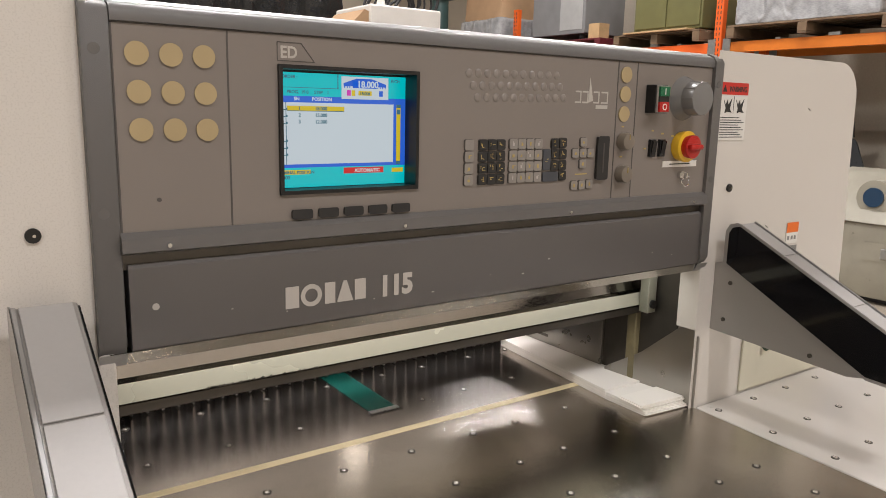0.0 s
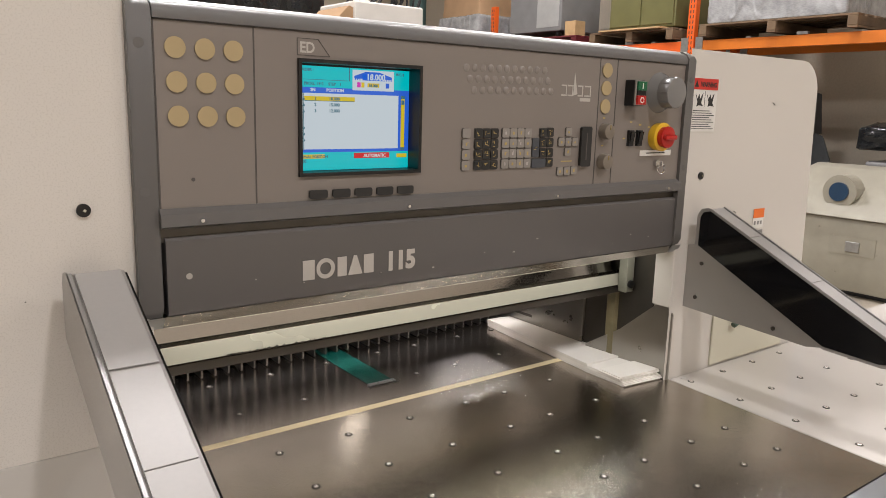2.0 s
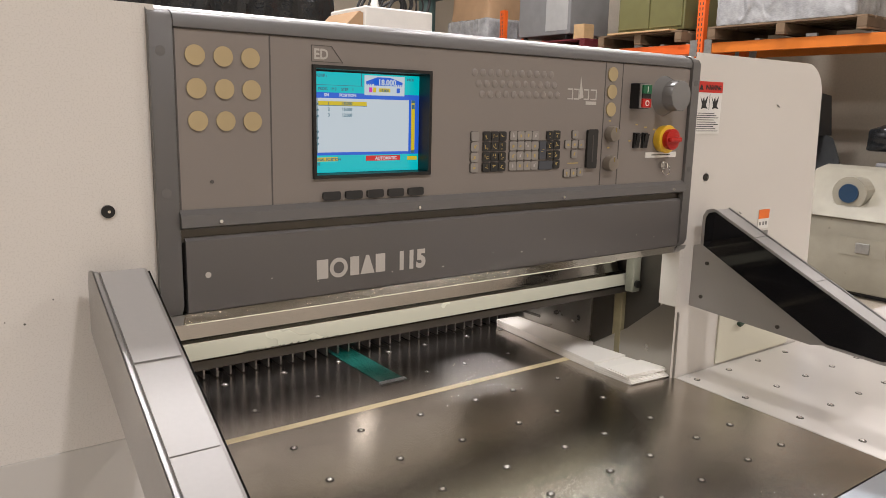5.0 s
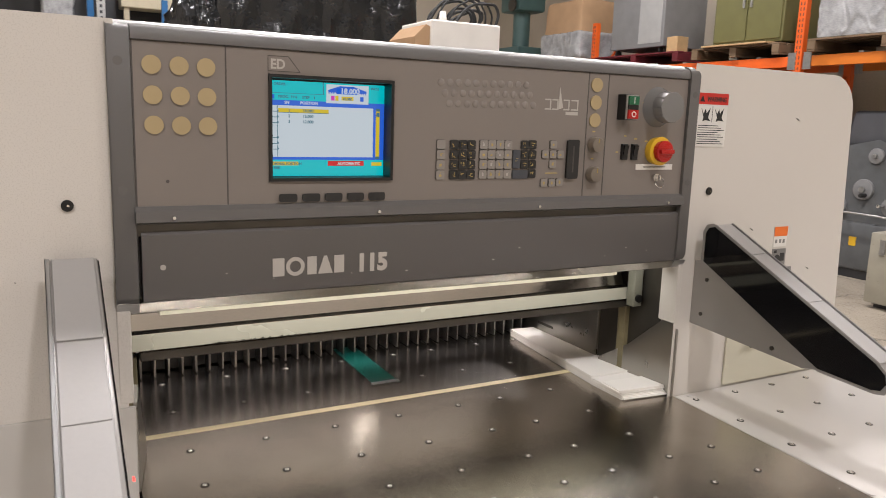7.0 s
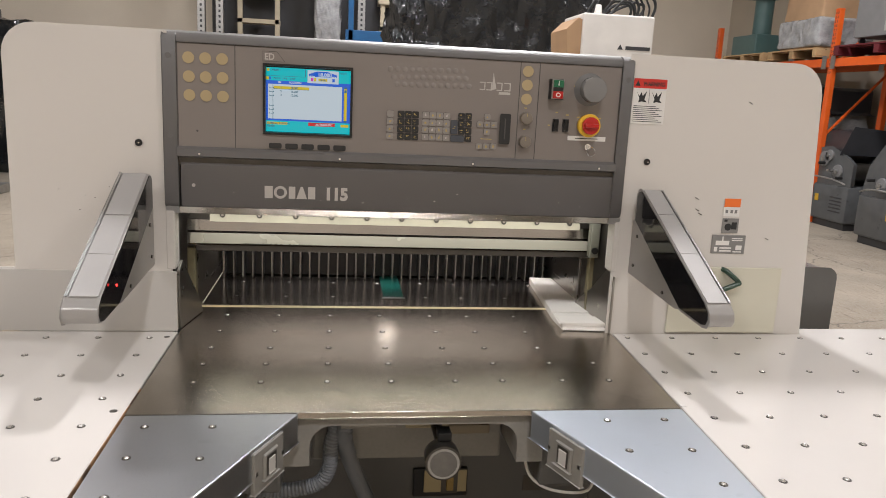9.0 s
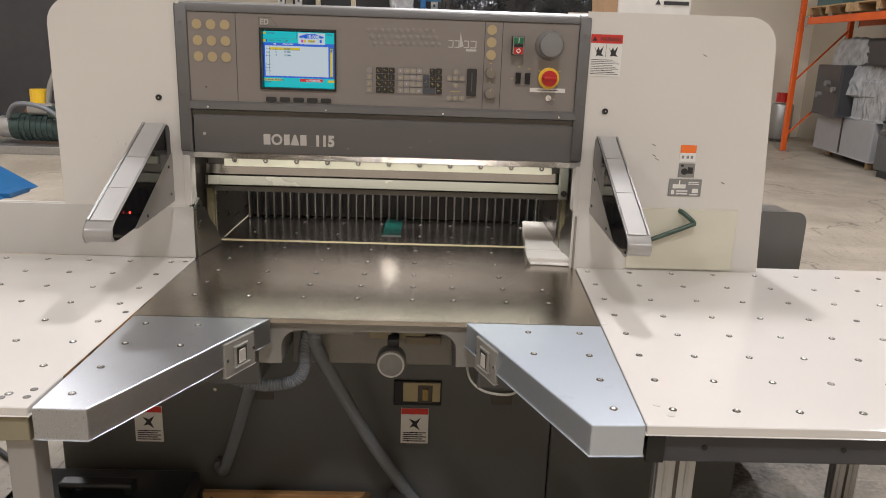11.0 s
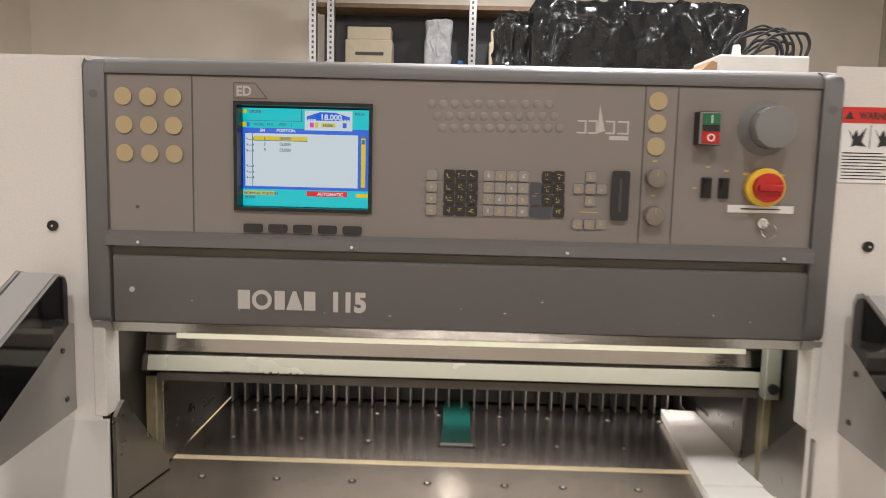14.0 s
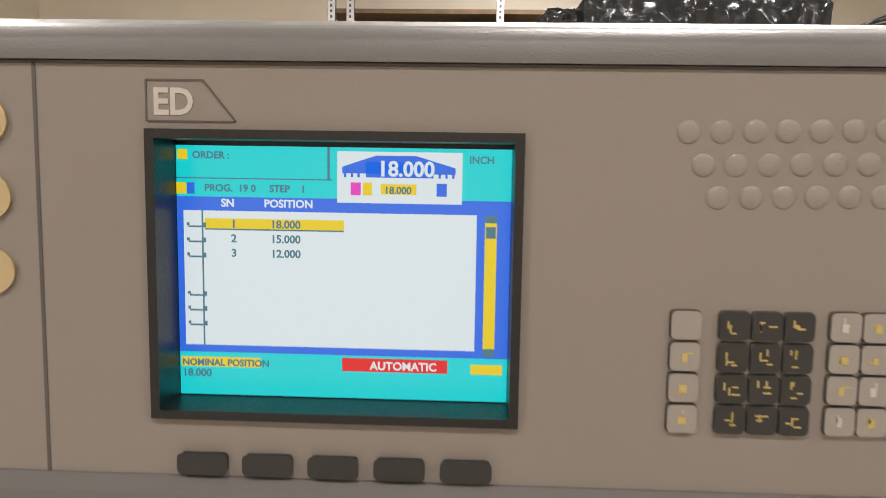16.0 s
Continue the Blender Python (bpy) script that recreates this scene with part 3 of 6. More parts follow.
def console():
    shell = part("console_shell", box(-0.652, 0.652, 0.03, 0.40, 1.262, 1.715, 0.004), frame_grey, cutter)
    # surround: left, right and top members
    prof = [(YF, 1.275), (YF, 1.712), (YF + 0.006, 1.721), (YF + 0.018, 1.726), (0.06, 1.726), (0.06, 1.243), (0.03, 1.243), (YF + 0.014, 1.252)]
    part("frame_post", prism(prof, "x", -0.654, -0.617, 0.004, 2), frame_grey, cutter, "dark grey frame post", True)
    part("frame_post", prism(prof, "x", 0.617, 0.654, 0.004, 2), frame_grey, cutter, "dark grey frame post", True)
    for x in (-0.654, 0.617):
        part("post_end", prism([(YF + 0.0125, 1.2435), (YF + 0.0005, 1.262), (YF - 0.0012, 1.262), (YF + 0.011, 1.2425), (0.03, 1.2415), (0.03, 1.2435)], "x", x + 0.001, x + 0.036), alu_side, cutter, "rubbed metal end of a frame post")
    top = part("frame_top", prism([(YF, 1.701), (YF, 1.712), (YF + 0.005, 1.721), (YF + 0.016, 1.726), (0.06, 1.7255), (0.06, 1.701)], "x", -0.617, 0.617), frame_grey, cutter, "", True)
    # pale strip in place of the highlight on the rounded top edge
    part("top_rim", prism([(0.012, 1.726), (0.016, 1.730), (0.026, 1.732), (0.30, 1.732), (0.30, 1.726)], "x", -0.652, 0.652), alu_side, top, "pale strip for the highlight along the console top", True)
    for x, z in ((-0.637, 1.665), (-0.637, 1.455), (0.637, 1.455), (0.637, 1.665)):
        part("cover_plug", cyl((x, YF + 0.0006, z), 0.0075, 0.002, "y", 18), frame_grey, top)
    panel = part("control_panel", ring_frame((-0.616, MX0 + 0.003, MX1 - 0.003, 0.616), (1.427, MZ0 + 0.003, MZ1 - 0.003, 1.700), -0.004, 0.03), taupe, cutter, "taupe foil control panel")
    # seams
    for x, z0 in ((-0.466, 1.427), (0.318, 1.427), (0.374, 1.427)):
        part("seam", box(x - 0.0012, x + 0.0012, -0.0046, -0.0035, z0, 1.700), line_dark, panel)
    part("seam", box(-0.616, 0.616, -0.0046, -0.0035, 1.6985, 1.7005), line_dark, panel)
    part("seam", box(-0.617, -0.6145, -0.0046, -0.0035, 1.427, 1.7005), line_dark, panel)
    # ledge with bolts, groove and apron
    ledge = part("console_ledge", prism([(-0.006, 1.428), (-0.016, 1.420), (-0.018, 1.402), (-0.004, 1.397), (0.03, 1.397), (0.03, 1.428)], "x", -0.619, 0.621), frame_grey, cutter, "grey bolted ledge", True)
    for x in (-0.559, -0.183, 0.193, 0.567):
        part("bolt", cyl((x, -0.0195, 1.409), 0.003, 0.005, "y", 12, 0.0042), chrome, ledge, "bright bolt head", True)
    part("groove", box(-0.617, 0.619, 0.002, 0.03, 1.376, 1.399), steel_dark, cutter)
    apron = part("apron", prism([(-0.003, 1.262), (-0.006, 1.268), (-0.006, 1.378), (-0.001, 1.383), (0.03, 1.383), (0.03, 1.262)], "x", -0.611, 0.621), apron_grey, cutter, "dark grey apron with pale lettering", True)
    part("apron_edge", prism([(-0.004, 1.261), (0.004, 1.243), (0.012, 1.240), (0.03, 1.240), (0.03, 1.261)], "x", -0.640, 0.640), steel_bright, cutter, "bare metal lower edge", True)
    part("apron_back", box(-0.62, 0.62, 0.06, 0.075, 1.255, 1.35), cream_in, cutter)
    # the brand mark as plain blocks, then the model number
    for x0, x1, kind in ((-0.388, -0.366, "b"), (-0.363, -0.327, "o"), (-0.322, -0.304, "b"), (-0.301, -0.272, "t"), (-0.269, -0.249, "b")):
        z0, z1 = 1.292, 1.326
        if kind == "o":
            c = (x0 + x1) / 2
            arc = [(math.cos(2 * math.pi * k / 28), math.sin(2 * math.pi * k / 28)) for k in range(29)]
            b = prism([(c + 0.0178 * u, 1.309 + 0.0178 * w) for u, w in arc] + [(c + 0.0108 * u, 1.309 + 0.0108 * w) for u, w in arc[::-1]], "y", -0.0072, -0.006)
        elif kind == "t":
            b = prism([(x0, z0), (x1, z0), ((x0 + x1) / 2 + 0.003, z1), ((x0 + x1) / 2 - 0.003, z1)], "y", -0.0072, -0.006)
        else:
            b = box(x0, x1, -0.0072, -0.006, z0, z1)
        part("brand_mark", b, white_ink, apron, "pale brand mark block")
    part("model_number", lettering("115", -0.217, -0.0068, 1.2925, 0.0465, 0.0024, 0.059), white_ink, apron, "pale number 115")
    rnd = random.Random(4)
    for _ in range(12):
        x, z = rnd.uniform(-0.6, 0.6), 1.267 + abs(rnd.gauss(0, 0.03))
        s = rnd.uniform(0.0008, 0.002)
        part("paint_chip", box(x, x + s * rnd.uniform(1, 3), -0.0068, -0.0058, z, z + s), white_ink, apron)
    part("paint_chip", cyl((-0.578, -0.0066, 1.322), 0.005, 0.001, "y", 9), white_ink, apron)

    # tan touch buttons
    for i in range(3):
        for j in range(3):
            part("touch_button", cyl((-0.586 + 0.0435 * i + 0.0006 * j, -0.0055, 1.662 - 0.049 * j), 0.0152, 0.003, "y", 28, 0.0148), tan, panel, "round tan touch button")
    for z in (1.674, 1.636, 1.597):
        part("touch_button", cyl((0.3395, -0.0055, z), 0.0155, 0.003, "y", 28, 0.015), tan, panel, "round tan touch button")
    part("small_hole", cyl((-0.566, -0.0045, 1.470), 0.003, 0.002, "y", 10), line_dark, panel)
    for j, (x0, z) in enumerate(((-0.0495, 1.6605), (-0.0395, 1.640), (-0.0295, 1.620))):
        for i in range(11):
            part("embossed_dot", cyl((x0 + 0.0202 * i, -0.0048, z + 0.0004 * i), 0.0058, 0.0012, "y", 18, 0.0078, 0.0004), taupe_dot, panel, "", True)
    # turning knobs
    for z in (1.543, 1.477):
        k = part("rotary_knob", cyl((0.341, -0.014, z), 0.0165, 0.020, "y", 28, 0.0175, 0.002), tan_knob, panel, "taupe rotary knob", True)
        part("pointer", box(0.3405, 0.3415, -0.0255, -0.024, z + 0.004, z + 0.014), yellow_ink, k)
    # soft keys under the screen
    for i in range(5):
        x = -0.359 + 0.0437 * i
        part("soft_key", prism(rounded(x - 0.016, x + 0.016, 1.4315, 1.4445, 0.003, 3), "y", -0.010, -0.003, 0.001, 1), key_dark, panel, "dark soft key")
    # keypads
    glyph = random.Random(7)

    def key(x, z, m, w=0.0172, h=0.0168, ink=yellow_ink):
        part("key_rim", prism(rounded(x - w / 2 - 0.0013, x + w / 2 + 0.0013, z - h / 2 - 0.0013, z + h / 2 + 0.0013, 0.003, 2), "y", -0.0052, -0.003), key_edge, panel)
        kk = part("key", prism(rounded(x - w / 2, x + w / 2, z - h / 2, z + h / 2, 0.0025, 2), "y", -0.0078, -0.003, 0.0008, 1), m, panel)
        if ink:
            b = None
            if m is key_grey:
                q = glyph.uniform(0.0018, 0.0028)
                b = box(x - q, x + q * glyph.uniform(0.4, 1), -0.0082, -0.0079, z - 0.0032, z - 0.0032 + glyph.uniform(0.004, 0.0065))
            for _ in range(1 if b else 4):
                a, c = glyph.uniform(-0.0055, 0.001), glyph.uniform(-0.0055, 0.0035)
                if glyph.random() < 0.5:
                    b = box(x + a, x + a + glyph.uniform(0.003, 0.0055), -0.0082, -0.0079, z + c, z + c + 0.0011, bm=b)
                else:
                    b = box(x + a, x + a + 0.0011, -0.0082, -0.0079, z + c, z + min(c + 0.005, 0.006), bm=b)
            part("key_symbol", b, ink, panel)
    for j in range(4):
        z = 1.539 - 0.0204 * j
        key(-0.046, z, key_grey, ink=yellow_ink if j else None)
        for i in range(3):
            key(-0.0155 + 0.0202 * i, z, key_dark)
        for i in range(4):
            key(0.0535 + 0.0200 * i, z + 0.0008, key_grey, ink=yellow_ink if (i + j) % 3 else white_ink)
    for x, z in ((0.1555, 1.540), (0.1755, 1.541), (0.156, 1.520), (0.176, 1.520), (0.1565, 1.499), (0.1765, 1.499), (0.177, 1.479)):
        key(x, z, key_dark)
    key(0.1355, 1.510, key_slate, 0.0172, 0.037)
    key(0.1460, 1.478, key_slate, 0.037, 0.0168, None)
    for x, z in ((0.2300, 1.542), (0.2095, 1.521), (0.2298, 1.521), (0.2500, 1.521), (0.2300, 1.500), (0.2100, 1.459), (0.2305, 1.459), (0.2510, 1.460)):
        key(x, z, key_grey, 0.0158, 0.0158)
    # card slot
    slot = part("card_slot", prism(rounded(0.267, 0.2955, 1.469, 1.552, 0.003, 3), "y", -0.012, -0.003, 0.0015, 2), key_dark, panel, "black card slot")
    part("slot_gap", box(0.2798, 0.2832, -0.0126, -0.0115, 1.482, 1.540), line_dark, slot)
    # brand mark with a sail, as plain shapes
    for x0, x1, z0, z1 in ((0.203, 0.219, 1.616, 1.639), (0.222, 0.238, 1.616, 1.639), (0.252, 0.268, 1.616, 1.639), (0.273, 0.292, 1.616, 1.639)):
        part("brand_mark", join(box(x0, x1, -0.0046, -0.0038, z1 - 0.003, z1), box(x0, x1, -0.0046, -0.0038, z0, z0 + 0.003)), white_ink, panel)
        part("brand_mark", box(x1 - 0.003, x1, -0.0047, -0.0039, z0, z1), white_ink, panel)
    part("brand_sail", prism([(0.238, 1.617), (0.251, 1.621), (0.2405, 1.665)], "y", -0.0049, -0.004), white_ink, panel)
    part("brand_bar", box(0.259, 0.292, -0.0046, -0.0038, 1.606, 1.613), white_ink, panel)
    # model badge
    def strip(x0, z0, x1, z1, w=0.0011):
        d = Vector((x1 - x0, z1 - z0)).normalized()
        n = Vector((-d.y, d.x)) * w / 2
        return prism([(x0 + n.x, z0 + n.y), (x1 + n.x, z1 + n.y), (x1 - n.x, z1 - n.y), (x0 - n.x, z0 - n.y)], "y", -0.0047, -0.0038)
    b = strip(-0.393, 1.663, -0.393, 1.689)
    for s in ((-0.393, 1.689, -0.356, 1.689), (-0.356, 1.689, -0.335, 1.663), (-0.393, 1.663, -0.335, 1.663)):
        b = join(b, strip(*s))
    part("badge_outline", b, line_dark, panel)
    part("badge_letters", lettering("ED", -0.388, -0.0044, 1.6675, 0.0235, 0.0006, 0.0255), white_ink, panel, "pale letters ED")
    # start and stop, selector, emergency switch
    ss = part("start_stop_switch", box(0.403, 0.441, -0.030, -0.003, 1.600, 1.657, 0.002), plastic_black, panel, "start and stop push switch")
    part("switch_bezel", box(0.4045, 0.4395, -0.033, -0.029, 1.6015, 1.6555, 0.001), key_grey, ss)
    g = part("start_button", box(0.408, 0.437, -0.038, -0.032, 1.634, 1.6535, 0.001), green, ss, "green start button")
    part("start_sign", box(0.4215, 0.4235, -0.0386, -0.0378, 1.637, 1.650), label_white, ss)
    part("mid_block", box(0.408, 0.437, -0.036, -0.032, 1.623, 1.634), plastic_black, ss)
    part("stop_button", box(0.408, 0.437, -0.038, -0.032, 1.603, 1.623, 0.001), red, ss, "red stop button")
    ring = cyl((0.4225, -0.0382, 1.613), 0.0065, 0.0012, "y", 20)
    part("stop_sign", ring, label_white, ss)
    part("stop_sign_core", cyl((0.4225, -0.0386, 1.613), 0.0042, 0.0012, "y", 20), red, ss)
    dial = part("clamp_dial", cyl((0.524, -0.014, 1.632), 0.036, 0.022, "y", 40, 0.047), knob_grey, panel, "large grey pressure dial", True)
    cap = cyl((0.524, -0.039, 1.632), 0.0345, 0.030, "y", 40, 0.036, 0.002)
    part("dial_cap", cap, knob_grey, panel, "", True)
    for k in range(10):
        a = 2 * math.pi * k / 10
        part("dial_rib", box(0.524 + 0.034 * math.cos(a) - 0.0018, 0.524 + 0.034 * math.cos(a) + 0.0018, -0.053, -0.022, 1.632 + 0.034 * math.sin(a) - 0.0018, 1.632 + 0.034 * math.sin(a) + 0.0018, 0.0008), knob_grey, dial)
    for x in (0.430, 0.460):
        rk = part("rocker_switch", box(x - 0.0085, x + 0.0085, -0.011, -0.003, 1.510, 1.546, 0.001), plastic_black, panel, "black rocker switch")
        part("rocker", prism([(-0.0108, 1.513), (-0.014, 1.528), (-0.0165, 1.543), (-0.0108, 1.543)], "x", x - 0.006, x + 0.006), gloss_black, rk)
    em = part("emergency_ring", cyl((0.526, -0.014, 1.531), 0.0335, 0.022, "y", 36, 0.031, 0.002), yellow, panel, "yellow emergency stop ring", True)
    part("emergency_head", cyl((0.526, -0.031, 1.531), 0.0255, 0.018, "y", 32, 0.0235, 0.003), red, panel, "red emergency stop head", True)
    part("emergency_grip", box(0.505, 0.547, -0.050, -0.038, 1.525, 1.537, 0.004), red, em, "", True)
    tag = part("number_strip", box(0.470, 0.584, -0.0055, -0.0035, 1.4865, 1.4995), label_white, panel, "white paper strip")
    part("strip_bar", box(0.492, 0.560, -0.0062, -0.0053, 1.4920, 1.4942), key_dark, tag)
    part("key_lock", cyl((0.530, -0.008, 1.469), 0.009, 0.010, "y", 20, 0.008), chrome, panel, "chrome key lock", True)
    part("key_ring", tube([(0.541 + 0.012 * math.cos(math.pi * k / 6), -0.012 - 0.002 * (k % 3), 1.456 + 0.012 * math.sin(math.pi * k / 6)) for k in range(13)], 0.0012, 6), chrome, panel, "thin steel key ring", True)
    part("lock_key", box(0.5285, 0.5315, -0.026, -0.012, 1.463, 1.475, 0.001), chrome, panel)
    for x, z, s in ((0.411, 1.527, 0.005), (0.497, 1.553, 0.006), (0.562, 1.553, 0.005), (0.340, 1.572, 0.005), (0.340, 1.512, 0.005), (0.432, 1.564, 0.005), (0.464, 1.558, 0.006), (0.482, 1.640, 0.006)):
        part("panel_symbol", box(x - s * 0.7, x + s * 0.7, -0.0046, -0.0038, z - s * 0.3, z + s * 0.3), yellow_ink, panel)
    part("car_symbol", box(0.214, 0.246, -0.0046, -0.0038, 1.479, 1.481), yellow_ink, panel)

    # monitor: a recessed glass screen in a dark bezel
    X0, X1, Z0, Z1 = MX0, MX1, MZ0, MZ1
    b = ring_frame((X0, X0 + 0.006, X1 - 0.006, X1), (Z0, Z0 + 0.006, Z1 - 0.006, Z1), -0.009, YS + 0.002)
    mon = part("monitor", b, plastic_black, cutter, "lit colour monitor in a dark bezel")
    part("bezel_backing", box(X0 + 0.006, X1 - 0.006, YS + 0.0005, YS + 0.003, Z0 + 0.006, Z1 - 0.006), plastic_black, mon)
    S = 0.72
    cy, bl, wh, ye, rd, mg, nv = (glow(n_, c_, s_) for n_, c_, s_ in (("screen_cyan", (0.0, 0.62, 0.63), S), ("screen_blue", (0.02, 0.14, 0.72), S), ("screen_white", (0.72, 0.80, 0.80), S * 0.95), ("screen_yellow", (0.78, 0.58, 0.01), S), ("screen_red", (0.72, 0.012, 0.015), S), ("screen_magenta", (0.75, 0.05, 0.5), S), ("screen_ink", (0.05, 0.16, 0.20), 0.8)))
    sx0, sx1, sz0, sz1 = X0 + 0.0064, X1 - 0.0062, Z0 + 0.0068, Z1 - 0.0092
    W, Hh = sx1 - sx0, sz1 - sz0

    def pane(u0, v0, u1, v1, m, level, name="screen_field"):
        y = YS - 0.0001 - 0.0002 * level
        return part(name, box(sx0 + u0 * W, sx0 + u1 * W, y - 0.0001, y + 0.0001, sz1 - v1 * Hh, sz1 - v0 * Hh), m, mon)
    part("screen", box(sx0, sx1, YS - 0.0002, YS + 0.0001, sz0, sz1), cy, mon, "lit cyan, blue and white screen")
    pane(0.0, 0.20, 1.0, 0.825, bl, 1)
    pane(0.02, 0.255, 0.90, 0.795, wh, 2)
    pane(0.0, 0.125, 0.47, 0.130, nv, 1)
    pane(0.455, 0.0, 0.462, 0.13, nv, 1)
    pane(0.075, 0.255, 0.080, 0.80, nv, 3)
    pane(0.485, 0.015, 0.855, 0.215, wh, 3)
    part("screen_field", prism([(sx0 + 0.50 * W, sz1 - 0.10 * Hh), (sx0 + 0.50 * W, sz1 - 0.075 * Hh), (sx0 + 0.60 * W, sz1 - 0.03 * Hh), (sx0 + 0.72 * W, sz1 - 0.03 * Hh), (sx0 + 0.835 * W, sz1 - 0.075 * Hh), (sx0 + 0.835 * W, sz1 - 0.10 * Hh)], "y", YS - 0.0010, YS - 0.0008), bl, mon)
    pane(0.57, 0.055, 0.77, 0.115, bl, 4)
    pane(0.525, 0.135, 0.555, 0.185, mg, 4)
    pane(0.562, 0.135, 0.588, 0.185, ye, 4)
    pane(0.615, 0.14, 0.72, 0.18, ye, 4)
    pane(0.78, 0.135, 0.81, 0.185, bl, 4)
    pane(0.085, 0.285, 0.505, 0.325, ye, 3)
    pane(0.085, 0.325, 0.505, 0.331, nv, 3)
    pane(0.925, 0.255, 0.960, 0.815, ye, 2)
    pane(0.925, 0.255, 0.960, 0.285, nv, 3)
    pane(0.928, 0.30, 0.957, 0.345, nv, 3)
    pane(0.925, 0.785, 0.960, 0.815, nv, 3)
    pane(0.005, 0.845, 0.250, 0.885, ye, 2)
    pane(0.50, 0.835, 0.82, 0.89, rd, 2)
    pane(0.89, 0.85, 0.985, 0.89, ye, 2)
    pane(0.005, 0.015, 0.035, 0.055, ye, 2)
    pane(0.0, 0.145, 0.03, 0.19, ye, 2)
    pane(0.032, 0.145, 0.055, 0.19, bl, 2)
    for v in (0.315, 0.375, 0.435, 0.59, 0.65, 0.71):
        pane(0.035, v, 0.088, v + 0.007, nv, 4)
        pane(0.030, v - 0.012, 0.038, v, nv, 4)
        pane(0.080, v - 0.012, 0.088, v, nv, 4)

    def word(text, u, v, size, m, level, bold=0.0002):
        part("screen_text", lettering(text, sx0 + u * W, YS - 0.0002 - 0.0002 * level, sz1 - v * Hh, size, bold), m, mon)
    word("ORDER :", 0.05, 0.05, 0.0068, nv, 2)
    word("PROG.  19 0     STEP    1", 0.085, 0.178, 0.0068, nv, 2)
    word("INCH", 0.875, 0.055, 0.0068, nv, 2)
    word("18.000", 0.605, 0.108, 0.0142, wh, 5, 0.0004)
    word("18.000", 0.625, 0.177, 0.0068, nv, 5)
    word("SN", 0.135, 0.238, 0.0075, wh, 2)
    word("POSITION", 0.265, 0.238, 0.0075, wh, 2)
    for k, (a, t_) in enumerate((("1", "18.000"), ("2", "15.000"), ("3", "12.000"))):
        word(a, 0.165, 0.320 + 0.058 * k, 0.0076, nv, 5)
        word(t_, 0.285, 0.320 + 0.058 * k, 0.0076, nv, 5)
    word("NOMINAL POSITION", 0.008, 0.880, 0.0066, nv, 3)
    word("AUTOMATIC", 0.585, 0.880, 0.0080, wh, 3)
    word("18.000", 0.008, 0.925, 0.0076, nv, 3)
    for k in range(3):
        pane(0.505 + 0.02 * k, 0.100, 0.512 + 0.02 * k, 0.115, bl, 4)
        pane(0.785 + 0.02 * k, 0.100, 0.792 + 0.02 * k, 0.115, bl, 4)


console()


